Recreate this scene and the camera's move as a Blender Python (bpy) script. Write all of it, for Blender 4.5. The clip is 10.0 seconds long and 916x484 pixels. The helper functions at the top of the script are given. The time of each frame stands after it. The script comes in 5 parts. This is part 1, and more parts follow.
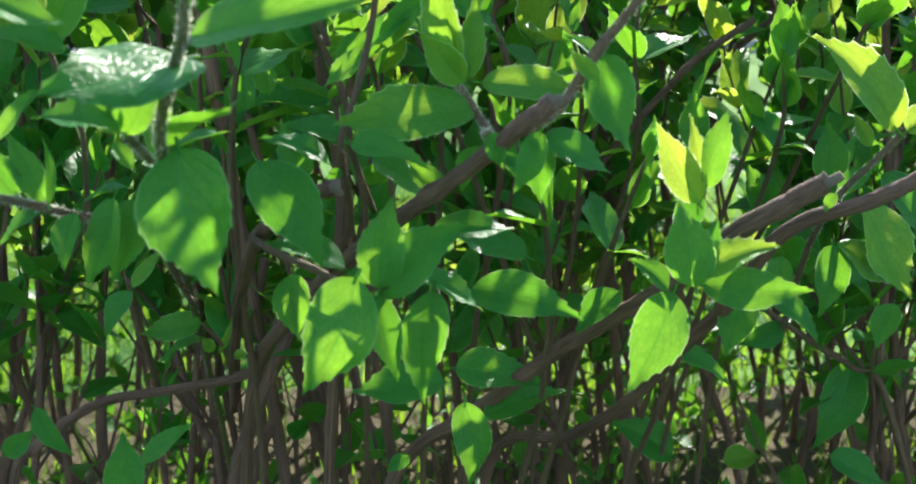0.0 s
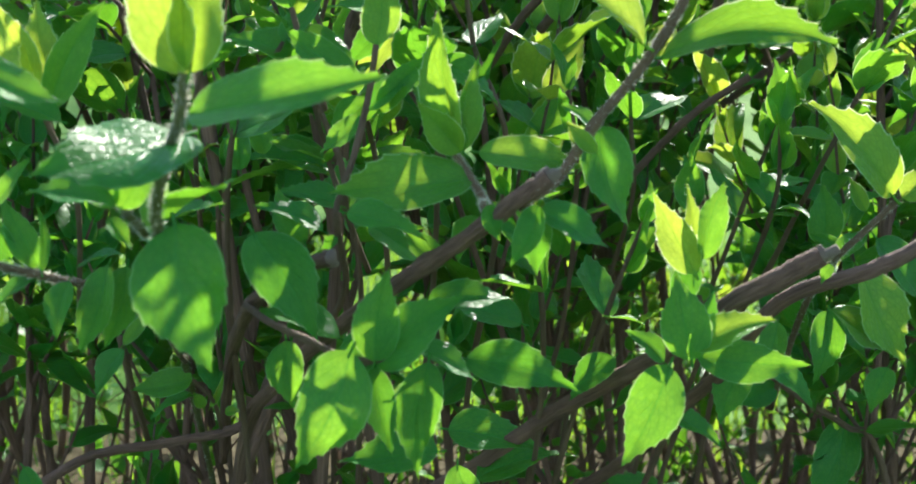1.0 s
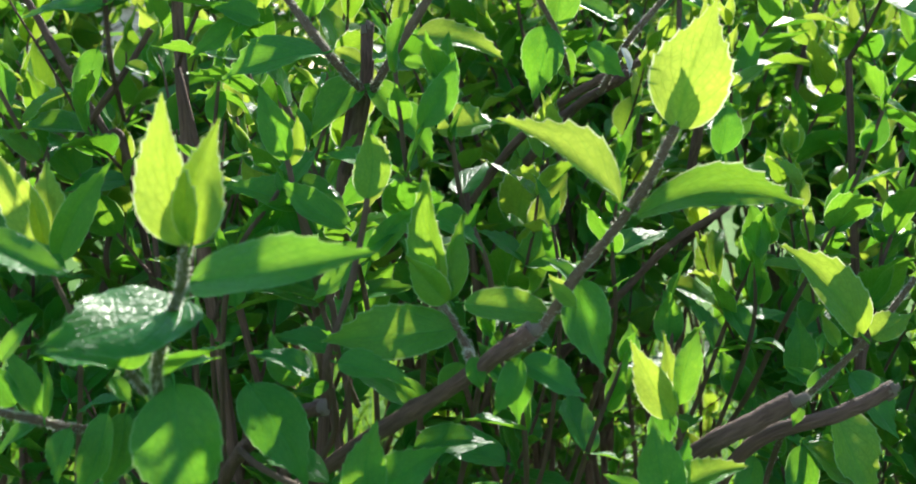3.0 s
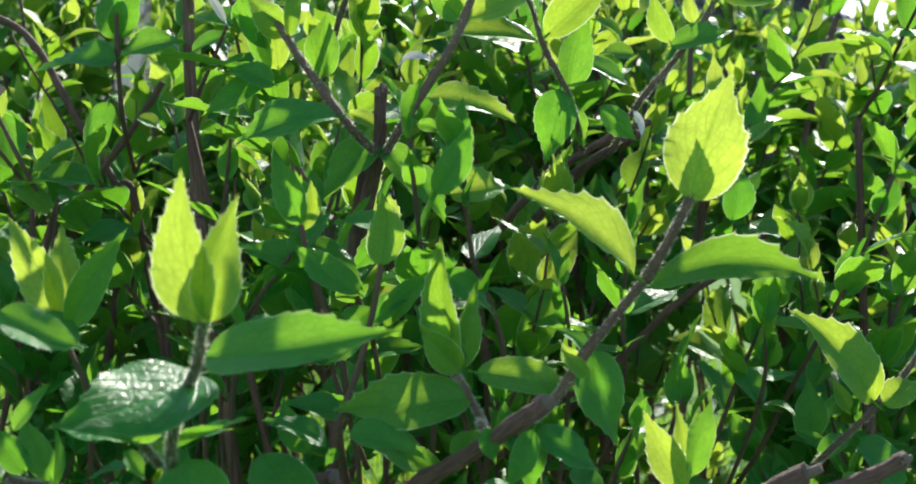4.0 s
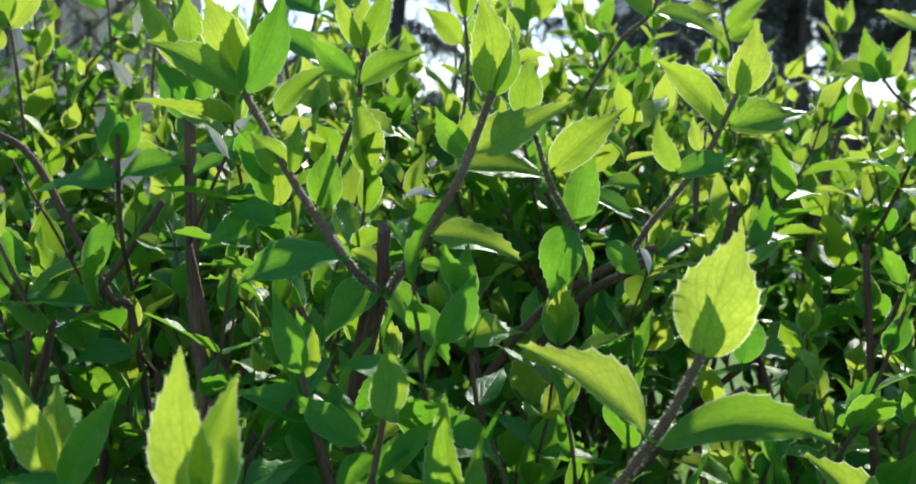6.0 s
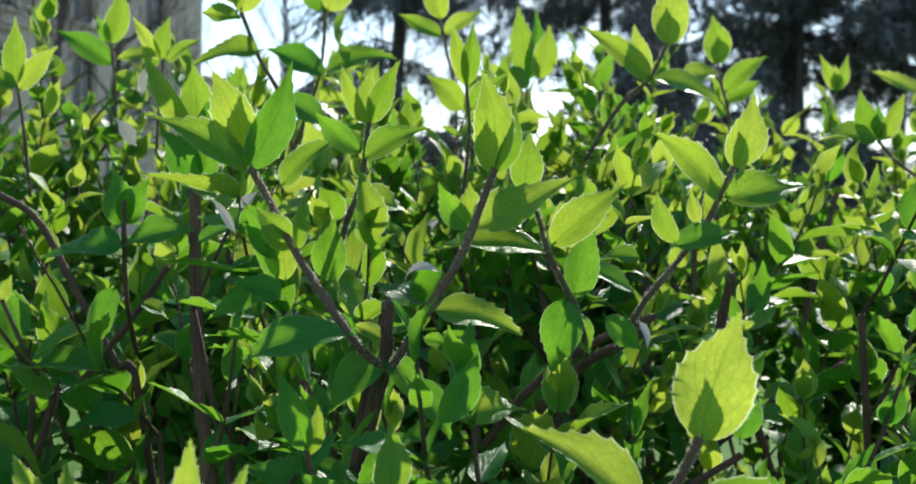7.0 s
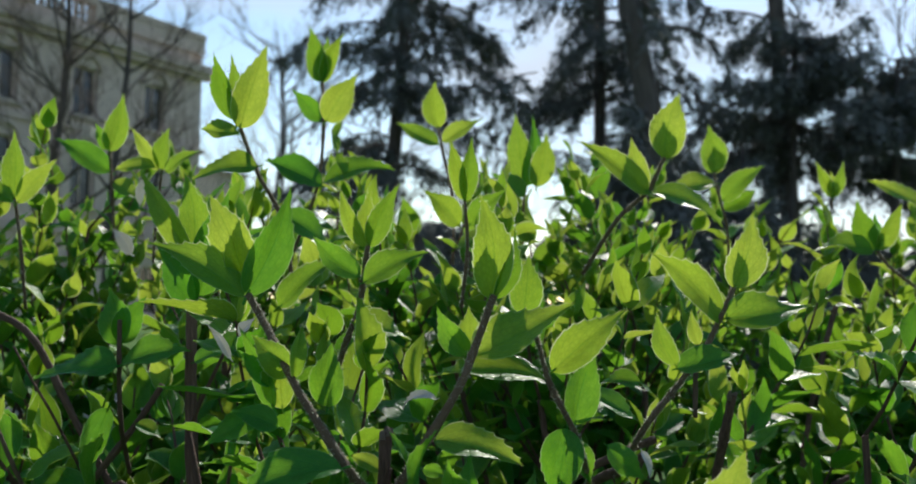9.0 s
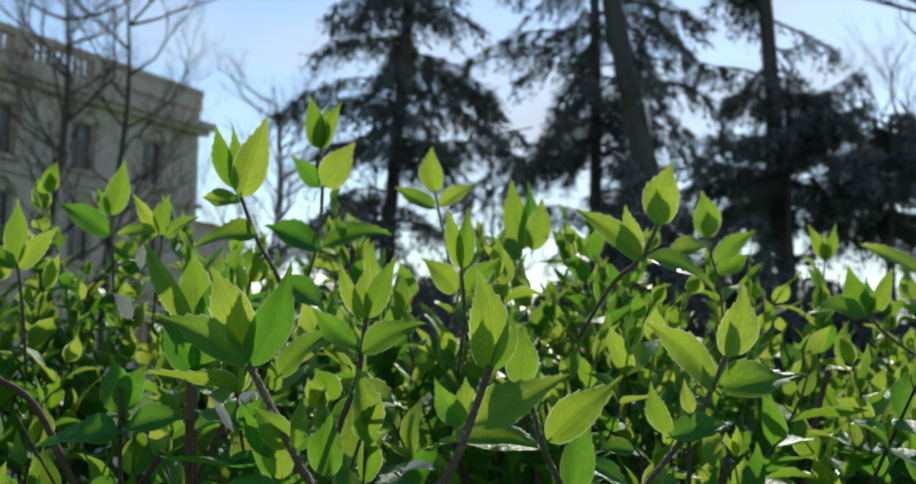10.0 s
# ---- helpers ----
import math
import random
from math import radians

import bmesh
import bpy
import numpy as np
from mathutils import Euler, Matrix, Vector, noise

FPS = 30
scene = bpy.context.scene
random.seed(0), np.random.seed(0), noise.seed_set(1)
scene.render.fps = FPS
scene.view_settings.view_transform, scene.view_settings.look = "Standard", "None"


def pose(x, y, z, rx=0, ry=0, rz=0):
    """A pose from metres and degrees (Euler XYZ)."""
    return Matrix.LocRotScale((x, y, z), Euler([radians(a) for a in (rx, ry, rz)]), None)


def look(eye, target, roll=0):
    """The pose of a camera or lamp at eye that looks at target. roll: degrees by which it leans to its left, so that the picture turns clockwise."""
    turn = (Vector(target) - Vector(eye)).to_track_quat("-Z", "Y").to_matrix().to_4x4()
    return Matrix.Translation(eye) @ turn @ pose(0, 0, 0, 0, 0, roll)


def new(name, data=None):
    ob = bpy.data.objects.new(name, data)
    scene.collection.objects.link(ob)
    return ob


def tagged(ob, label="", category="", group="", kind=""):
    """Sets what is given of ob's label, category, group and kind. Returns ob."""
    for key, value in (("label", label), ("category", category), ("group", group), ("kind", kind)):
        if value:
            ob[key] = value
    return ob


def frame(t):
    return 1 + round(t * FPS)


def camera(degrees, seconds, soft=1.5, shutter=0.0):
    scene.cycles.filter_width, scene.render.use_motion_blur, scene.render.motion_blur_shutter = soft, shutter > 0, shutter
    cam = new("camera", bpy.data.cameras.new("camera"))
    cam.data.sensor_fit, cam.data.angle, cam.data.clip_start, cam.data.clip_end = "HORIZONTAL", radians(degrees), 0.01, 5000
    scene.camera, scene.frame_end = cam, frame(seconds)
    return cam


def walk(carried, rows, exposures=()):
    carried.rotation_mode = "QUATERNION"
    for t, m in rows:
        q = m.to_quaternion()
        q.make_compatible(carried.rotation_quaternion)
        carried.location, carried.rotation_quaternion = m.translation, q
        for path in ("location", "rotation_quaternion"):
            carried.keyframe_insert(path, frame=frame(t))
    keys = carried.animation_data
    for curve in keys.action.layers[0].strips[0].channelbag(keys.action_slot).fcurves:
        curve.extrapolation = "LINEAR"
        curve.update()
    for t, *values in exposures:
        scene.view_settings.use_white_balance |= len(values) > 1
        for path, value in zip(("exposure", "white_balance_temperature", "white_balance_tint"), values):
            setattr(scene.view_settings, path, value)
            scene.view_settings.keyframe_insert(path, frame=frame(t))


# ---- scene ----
# ---- the camera and its rise along the front of the hedge ----
cam = camera(39.3, 10.0, soft=1.85)
cam.data.dof.use_dof, cam.data.dof.focus_distance, cam.data.dof.aperture_fstop = True, 1.12, 11.5
# seconds, place in metres, then yaw, pitch and roll in degrees
ROWS = [
    (0.0, 0.0, 0.0, 1.0, 0.04, -12.76, 1.12),
    (0.5, -0.0011, 0.0021, 1.0102, -0.04, -12.19, 0.69),
    (1.0, -0.0028, 0.0088, 1.0248, -0.23, -11.51, 0.4),
    (1.5, -0.0039, 0.0102, 1.0359, -0.29, -10.6, 0.33),
    (2.0, -0.0009, 0.0051, 1.0464, -0.39, -9.81, 0.3),
    (2.5, 0.0012, -0.0102, 1.0586, -0.57, -8.74, 0.3),
    (3.0, 0.0004, -0.0226, 1.0716, -0.58, -7.67, 0.03),
    (4.5, -0.0123, -0.0131, 1.1042, -0.47, -5.57, -0.73),
    (5.0, -0.0136, 0.0034, 1.1138, -0.49, -4.82, -0.89),
    (5.5, -0.0118, 0.0067, 1.1293, -0.48, -3.89, -0.73),
    (7.0, -0.0177, -0.0131, 1.1762, -0.64, -1.31, -1.07),
    (7.5, -0.0118, -0.0153, 1.1866, -0.43, -0.27, -1.16),
    (8.0, -0.0152, -0.014, 1.1936, -0.59, 0.76, -1.16),
    (8.5, -0.0199, -0.0062, 1.1966, -0.76, 1.71, -1.16),
    (9.0, -0.0207, -0.0054, 1.2056, -0.82, 2.73, -1.1),
    (9.5, -0.0235, -0.0146, 1.2146, -0.94, 4.01, -1.19),
    (10.0, -0.0218, -0.0297, 1.2196, -0.98, 5.14, -1.07),
]
walk(
    cam,
    [(t, pose(x, y, z, 90 + pitch, roll, yaw)) for t, x, y, z, yaw, pitch, roll in ROWS],
    exposures=[(0.0, 1.9), (3.0, 1.58), (5.5, 1.15), (7.5, 0.72), (10.0, 0.12)],
)

# ---- sky and sun: a clear spring day against the light ----
SUN_UP, SUN_RIGHT = 33.0, 18.0
world = bpy.data.worlds.new("sky")
scene.world = world
world.use_nodes = True
wn, wl = world.node_tree.nodes, world.node_tree.links
wn.clear()
w_out = wn.new("ShaderNodeOutputWorld")
w_bg = wn.new("ShaderNodeBackground")
w_sky = wn.new("ShaderNodeTexSky")
w_sky.sky_type = "NISHITA"
w_sky.sun_disc = False
w_sky.sun_elevation, w_sky.sun_rotation = radians(SUN_UP), radians(SUN_RIGHT)
w_sky.dust_density, w_sky.air_density, w_sky.ozone_density = 0.15, 1.0, 2.0
w_co = wn.new("ShaderNodeTexCoord")
w_map = wn.new("ShaderNodeMapping")
w_map.inputs["Scale"].default_value = (2.2, 2.2, 6.0)
w_noise = wn.new("ShaderNodeTexNoise")
w_noise.inputs["Scale"].default_value, w_noise.inputs["Detail"].default_value = 2.0, 6.0
w_ramp = wn.new("ShaderNodeValToRGB")
w_ramp.color_ramp.elements[0].position, w_ramp.color_ramp.elements[1].position = 0.50, 0.74
w_mix = wn.new("ShaderNodeMix")
w_mix.data_type = "RGBA"
w_mix.inputs[7].default_value = (4.9, 5.6, 6.6, 1)
wl.new(w_co.outputs["Generated"], w_map.inputs["Vector"])
wl.new(w_map.outputs["Vector"], w_noise.inputs["Vector"])
wl.new(w_noise.outputs["Fac"], w_ramp.inputs["Fac"])
wl.new(w_ramp.outputs["Color"], w_mix.inputs[0])
wl.new(w_sky.outputs["Color"], w_mix.inputs[6])
wl.new(w_mix.outputs[2], w_bg.inputs["Color"])
wl.new(w_bg.outputs["Background"], w_out.inputs["Surface"])
w_bg.inputs["Strength"].default_value = 0.122

sun_way = Vector((math.sin(radians(SUN_RIGHT)) * math.cos(radians(SUN_UP)), math.cos(radians(SUN_RIGHT)) * math.cos(radians(SUN_UP)), math.sin(radians(SUN_UP))))
sun = new("sun", bpy.data.lights.new("sun", "SUN"))
sun.data.energy, sun.data.angle, sun.data.color = 4.2, radians(0.6), (1.0, 0.95, 0.86)
sun.matrix_world = look(sun_way * 30, (0, 0, 0))


# ---- materials ----
class Nodes:
    """A node material with short ways to add and join nodes."""

    def __init__(self, name):
        self.mat = bpy.data.materials.new(name)
        self.mat.use_nodes = True
        self.tree = self.mat.node_tree
        self.bsdf = self.tree.nodes["Principled BSDF"]
        self.out = self.tree.nodes["Material Output"]

    def add(self, kind, **values):
        node = self.tree.nodes.new(kind)
        for key, value in values.items():
            node.inputs[key.replace("_", " ")].default_value = value
        return node

    def join(self, a, b):
        self.tree.links.new(a, b)

    def math(self, op, a, b=0.0, c=0.0):
        node = self.tree.nodes.new("ShaderNodeMath")
        node.operation = op
        for k, v in enumerate((a, b, c)):
            if isinstance(v, (int, float)):
                node.inputs[k].default_value = v
            else:
                self.join(v, node.inputs[k])
        return node.outputs[0]

    def mix(self, fac, a, b):
        node = self.tree.nodes.new("ShaderNodeMix")
        node.data_type = "RGBA"
        for k, v in ((0, fac), (6, a), (7, b)):
            if isinstance(v, (int, float)):
                node.inputs[k].default_value = v
            elif isinstance(v, tuple):
                node.inputs[k].default_value = (*v, 1.0)
            else:
                self.join(v, node.inputs[k])
        return node.outputs[2]

    def noise(self, scale, detail=4.0, rough=0.55, stretch=None):
        co = self.add("ShaderNodeTexCoord")
        n = self.add("ShaderNodeTexNoise", Scale=scale, Detail=detail, Roughness=rough)
        if stretch:
            m = self.add("ShaderNodeMapping", Scale=stretch)
            self.join(co.outputs["Object"], m.inputs["Vector"])
            self.join(m.outputs["Vector"], n.inputs["Vector"])
        else:
            self.join(co.outputs["Object"], n.inputs["Vector"])
        return n.outputs["Fac"]

    def bump(self, height, strength, distance):
        b = self.add("ShaderNodeBump", Strength=strength, Distance=distance)
        self.join(height, b.inputs["Height"])
        return b.outputs["Normal"]


def leaf_material(name, dark, light, through_a, through_b, share, hair_glint=0.8):
    """A thin leaf: glossy skin with veins above, light that comes through from behind."""
    n = Nodes(name)
    uv = n.add("ShaderNodeUVMap")
    uv.uv_map = "UVMap"
    sep = n.add("ShaderNodeSeparateXYZ")
    n.join(uv.outputs["UV"], sep.inputs["Vector"])
    side = n.math("ABSOLUTE", n.math("SUBTRACT", sep.outputs["X"], 0.5))
    rib = n.math("SUBTRACT", 1.0, n.math("SMOOTH_MIN", n.math("MULTIPLY", side, 22.0), 1.0, 0.3))
    stray = n.math("MULTIPLY", n.noise(3.0, 2.0), 0.5)
    run = n.math("SUBTRACT", n.math("ADD", n.math("MULTIPLY", sep.outputs["Y"], 5.5), stray), n.math("MULTIPLY", n.math("POWER", side, 0.8), 6.0))
    wave = n.math("ABSOLUTE", n.math("SUBTRACT", n.math("FRACT", run), 0.5))
    vein = n.math("SUBTRACT", 1.0, n.math("SMOOTH_MIN", n.math("MULTIPLY", wave, 9.0), 1.0, 0.3))
    veins = n.math("MAXIMUM", rib, n.math("MULTIPLY", vein, 0.6))
    net = n.add("ShaderNodeTexVoronoi", Scale=1.0)
    net.feature = "DISTANCE_TO_EDGE"
    spread = n.add("ShaderNodeMapping", Scale=(11.0, 17.0, 1.0))
    n.join(uv.outputs["UV"], spread.inputs["Vector"])
    n.join(spread.outputs["Vector"], net.inputs["Vector"])
    mesh_vein = n.math("SUBTRACT", 1.0, n.math("MINIMUM", n.math("MULTIPLY", net.outputs["Distance"], 5.0), 1.0))
    info, geo = n.add("ShaderNodeObjectInfo"), n.add("ShaderNodeNewGeometry")
    chance = n.math("FRACT", n.math("ADD", info.outputs["Random"], geo.outputs["Random Per Island"]))
    mottle = n.noise(9.0, 5.0)
    tone = n.math("ADD", n.math("MULTIPLY", chance, 0.75), n.math("MULTIPLY", n.math("SUBTRACT", mottle, 0.4), 0.6))
    face = n.mix(tone, dark, light)
    face = n.mix(n.math("MULTIPLY", veins, 0.35), face, tuple(min(1, c * 1.7 + 0.01) for c in light))
    glow = n.mix(tone, through_a, through_b)
    glow = n.mix(n.math("MULTIPLY", mesh_vein, 0.3), glow, tuple(c * 0.4 for c in through_a))
    glow = n.mix(n.math("MULTIPLY", veins, n.math("MULTIPLY", n.noise(7.0, 3.0), 1.25)), glow, tuple(c * 0.45 for c in through_a))
    blotch = n.noise(4.0, 3.0)
    glow = n.mix(n.math("MULTIPLY", n.math("SUBTRACT", blotch, 0.35), 0.8), glow, tuple(c * 0.6 for c in through_a))
    # Pale marginal hairs and the light they catch, painted as a bright edge.
    rim = n.math("MULTIPLY", n.math("SUBTRACT", n.math("SMOOTH_MAX", side, 0.462, 0.01), 0.469), 36.0)
    rim = n.math("MINIMUM", n.math("MAXIMUM", rim, 0.0), 1.0)
    face = n.mix(n.math("MULTIPLY", rim, 0.3), face, tuple(min(1, c * 1.6 + 0.10) for c in light))
    glow = n.mix(n.math("MULTIPLY", rim, hair_glint), glow, (0.95, 0.96, 0.74))
    n.join(face, n.bsdf.inputs["Base Color"])
    rough = n.math("ADD", n.math("MULTIPLY", n.noise(30.0), 0.22), 0.30)
    n.join(rough, n.bsdf.inputs["Roughness"])
    n.bsdf.inputs["Specular IOR Level"].default_value = 0.28
    cell = n.noise(60.0, 3.0)
    relief = n.math("ADD", n.math("MULTIPLY", veins, -1.0), n.math("SUBTRACT", n.math("MULTIPLY", cell, 0.12), n.math("MULTIPLY", mesh_vein, 0.25)))
    normal = n.bump(relief, 0.5, 0.002)
    n.join(normal, n.bsdf.inputs["Normal"])
    lucent = n.add("ShaderNodeBsdfTranslucent")
    n.join(glow, lucent.inputs["Color"])
    both = n.add("ShaderNodeMixShader", Fac=share)
    n.join(n.bsdf.outputs[0], both.inputs[1])
    n.join(lucent.outputs[0], both.inputs[2])
    n.join(both.outputs[0], n.out.inputs["Surface"])
    return n.mat


def bark_material(name, dark, light, scale=1.0):
    n = Nodes(name)
    uv, turn = n.add("ShaderNodeUVMap"), n.add("ShaderNodeMapping", Scale=(9.0, 11.0, 1.0))
    uv.uv_map = "UVMap"
    grain = n.add("ShaderNodeTexNoise", Scale=1.6, Detail=7.0, Roughness=0.65)
    n.join(uv.outputs["UV"], turn.inputs["Vector"])
    n.join(turn.outputs["Vector"], grain.inputs["Vector"])
    streak = n.math("MULTIPLY", n.math("SUBTRACT", grain.outputs["Fac"], 0.28), 1.9)
    patch = n.noise(11.0 * scale, 3.0)
    tone = n.math("ADD", n.math("MULTIPLY", streak, 0.9), n.math("SUBTRACT", patch, 0.45))
    n.join(n.mix(tone, dark, light), n.bsdf.inputs["Base Color"])
    n.bsdf.inputs["Roughness"].default_value = 0.75
    n.bsdf.inputs["Specular IOR Level"].default_value = 0.3
    n.join(n.bump(streak, 1.0, 0.006 / scale), n.bsdf.inputs["Normal"])
    return n.mat


LEAF = leaf_material("leaf_green", (0.007, 0.125, 0.018), (0.03, 0.205, 0.024), (0.14, 0.42, 0.02), (0.31, 0.55, 0.035), 0.44, 0.3)
YOUNG = leaf_material("leaf_young", (0.03, 0.19, 0.019), (0.075, 0.27, 0.027), (0.37, 0.54, 0.035), (0.56, 0.66, 0.08), 0.48, 0.8)
# YOUNG toned down: the partial shade on tip leaves is put into the colour.
FRESH_SHADED = leaf_material("leaf_fresh", (0.015, 0.15, 0.017), (0.045, 0.22, 0.024), (0.24, 0.46, 0.02), (0.41, 0.57, 0.05), 0.46, 0.7)
DRY = leaf_material("leaf_withered", (0.48, 0.47, 0.44), (0.70, 0.69, 0.65), (0.35, 0.33, 0.25), (0.4, 0.36, 0.28), 0.25)
BARK = bark_material("cane_bark", (0.065, 0.037, 0.026), (0.31, 0.19, 0.135))
TWIG = bark_material("twig_bark", (0.10, 0.065, 0.04), (0.26, 0.18, 0.11))
GREEN = bark_material("green_sprout_skin", (0.08, 0.11, 0.028), (0.18, 0.20, 0.06))
SPROUT = bark_material("sprout_skin", (0.13, 0.09, 0.05), (0.30, 0.21, 0.13))
CUT = bark_material("cut_wood", (0.22, 0.17, 0.13), (0.50, 0.42, 0.34))
fuzz = Nodes("stem_fuzz")
fuzz.bsdf.inputs["Base Color"].default_value = (0.6, 0.62, 0.5, 1)
hair = fuzz.add("ShaderNodeBsdfTranslucent", Color=(0.6, 0.61, 0.48, 1))
both = fuzz.add("ShaderNodeMixShader", Fac=0.6)
fuzz.join(fuzz.bsdf.outputs[0], both.inputs[1])
fuzz.join(hair.outputs[0], both.inputs[2])
fuzz.join(both.outputs[0], fuzz.out.inputs["Surface"])
FUZZ = fuzz.mat
TRUNK = bark_material("trunk_bark", (0.055, 0.05, 0.05), (0.14, 0.12, 0.11), 0.15)


def plain(name, dark, light, scale, rough=0.9, relief=0.4, depth=0.01, fine=6.0):
    n = Nodes(name)
    big, small = n.noise(scale, 4.0), n.noise(scale * fine, 4.0)
    tone = n.math("ADD", n.math("MULTIPLY", big, 0.6), n.math("MULTIPLY", small, 0.5))
    n.join(n.mix(tone, dark, light), n.bsdf.inputs["Base Color"])
    n.bsdf.inputs["Roughness"].default_value = rough
    n.bsdf.inputs["Specular IOR Level"].default_value = 0.08
    n.join(n.bump(small, relief, depth), n.bsdf.inputs["Normal"])
    return n.mat


STONE = plain("facade_stone", (0.42, 0.335, 0.295), (0.66, 0.55, 0.50), 0.35)
STONE_TRIM = plain("cornice_stone", (0.40, 0.315, 0.275), (0.58, 0.48, 0.43), 0.6)
GRASS = plain("lawn_grass", (0.04, 0.11, 0.02), (0.10, 0.20, 0.035), 0.5, 0.9, 0.8, 0.03, 30.0)
SOIL = plain("hedge_soil", (0.04, 0.034, 0.02), (0.12, 0.1, 0.06), 3.0, 0.95, 0.8, 0.02)
PAVING = plain("path_gravel", (0.13, 0.125, 0.115), (0.24, 0.23, 0.21), 2.0)
KERB = plain("kerb_stone", (0.2, 0.2, 0.19), (0.34, 0.33, 0.31), 4.0)
NEEDLE = plain("conifer_needles", (0.09, 0.105, 0.105), (0.16, 0.175, 0.165), 1.5)
DRYWOOD = plain("bare_twigs", (0.06, 0.05, 0.045), (0.13, 0.11, 0.095), 3.0)
glass = Nodes("window_glass")
glass.bsdf.inputs["Base Color"].default_value = (0.02, 0.025, 0.03, 1)
glass.bsdf.inputs["Roughness"].default_value = 0.08
GLASS = glass.mat


# ---- mesh helpers ----
def mesh_of(name, verts, faces, mat, uvs=None, smooth=True):
    me = bpy.data.meshes.new(name)
    me.from_pydata([tuple(v) for v in verts], [], faces)
    me.materials.append(mat)
    if smooth:
        me.polygons.foreach_set("use_smooth", [True] * len(me.polygons))
    if uvs is not None:
        layer = me.uv_layers.new(name="UVMap")
        loops = np.zeros(len(me.loops), dtype=np.int32)
        me.loops.foreach_get("vertex_index", loops)
        layer.data.foreach_set("uv", np.asarray(uvs, dtype=np.float32)[loops].ravel())
    me.update()
    return me


def part(name, me, parent=None, m=None, label="", kind=""):
    ob = new(name, me)
    if parent is not None:
        ob.parent = parent
    if m is not None:
        ob.matrix_basis = m
    return tagged(ob, label=label, kind=kind)


class Heap:
    """Gathers pieces into one mesh."""

    def __init__(self):
        self.v, self.f, self.uv, self.n = [], [], [], 0

    def put(self, verts, faces, uvs=None):
        verts = np.asarray(verts, float)
        self.v.append(verts)
        self.uv.append(np.asarray(uvs) if uvs is not None else np.zeros((len(verts), 2)))
        self.f += [tuple(i + self.n for i in f) for f in faces]
        self.n += len(verts)

    def box(self, x0, y0, z0, x1, y1, z1, m=None):
        v = np.array([(x, y, z) for z in (z0, z1) for y in (y0, y1) for x in (x0, x1)], float)
        if m is not None:
            v = np.array([m @ Vector(p) for p in v])
        self.put(v, [(0, 2, 3, 1), (4, 5, 7, 6), (0, 1, 5, 4), (2, 6, 7, 3), (0, 4, 6, 2), (1, 3, 7, 5)])

    def mesh(self, name, mat, smooth=True):
        return mesh_of(name, np.concatenate(self.v), self.f, mat, np.concatenate(self.uv), smooth)


def smooth_path(points, steps=4):
    """A Catmull-Rom line through the points."""
    p = [np.asarray(q, float) for q in points]
    p = [2 * p[0] - p[1], *p, 2 * p[-1] - p[-2]]
    line = []
    for a, b, c, d in zip(p, p[1:], p[2:], p[3:]):
        for k in range(steps):
            t = k / steps
            line.append(0.5 * (2 * b + (c - a) * t + (2 * a - 5 * b + 4 * c - d) * t * t + (3 * b - a - 3 * c + d) * t**3))
    return np.array(line + [p[-2]])


def tube(line, r0, r1, sides=6, knots=()):
    """A tapered round stem along a line; knots thicken it at those shares of its length."""
    line = np.asarray(line, float)
    n = len(line)
    way = np.gradient(line, axis=0)
    way /= np.linalg.norm(way, axis=1)[:, None] + 1e-9
    ref = np.array([0.31, 0.87, 0.38]) if abs(way[0] @ [0.31, 0.87, 0.38]) < 0.9 else np.array([1.0, 0, 0])
    verts, uvs = [], []
    turn = np.linspace(0, 2 * math.pi, sides, endpoint=False)
    for k in range(n):
        a = np.cross(way[k], ref)
        a /= np.linalg.norm(a)
        b = np.cross(way[k], a)
        s = k / (n - 1)
        r = r0 + (r1 - r0) * s
        for q in knots:
            r *= 1 + 0.2 * math.exp(-(((s - q) * n / 1.2) ** 2))
        verts += [line[k] + r * (math.cos(t) * a + math.sin(t) * b) for t in turn]
        uvs += [(t / 6.28, s) for t in turn]
    faces = [(k * sides + i, k * sides + (i + 1) % sides, (k + 1) * sides + (i + 1) % sides, (k + 1) * sides + i) for k in range(n - 1) for i in range(sides)]
    faces += [tuple(range(sides))[::-1], tuple((n - 1) * sides + i for i in range(sides))]
    return verts, faces, uvs


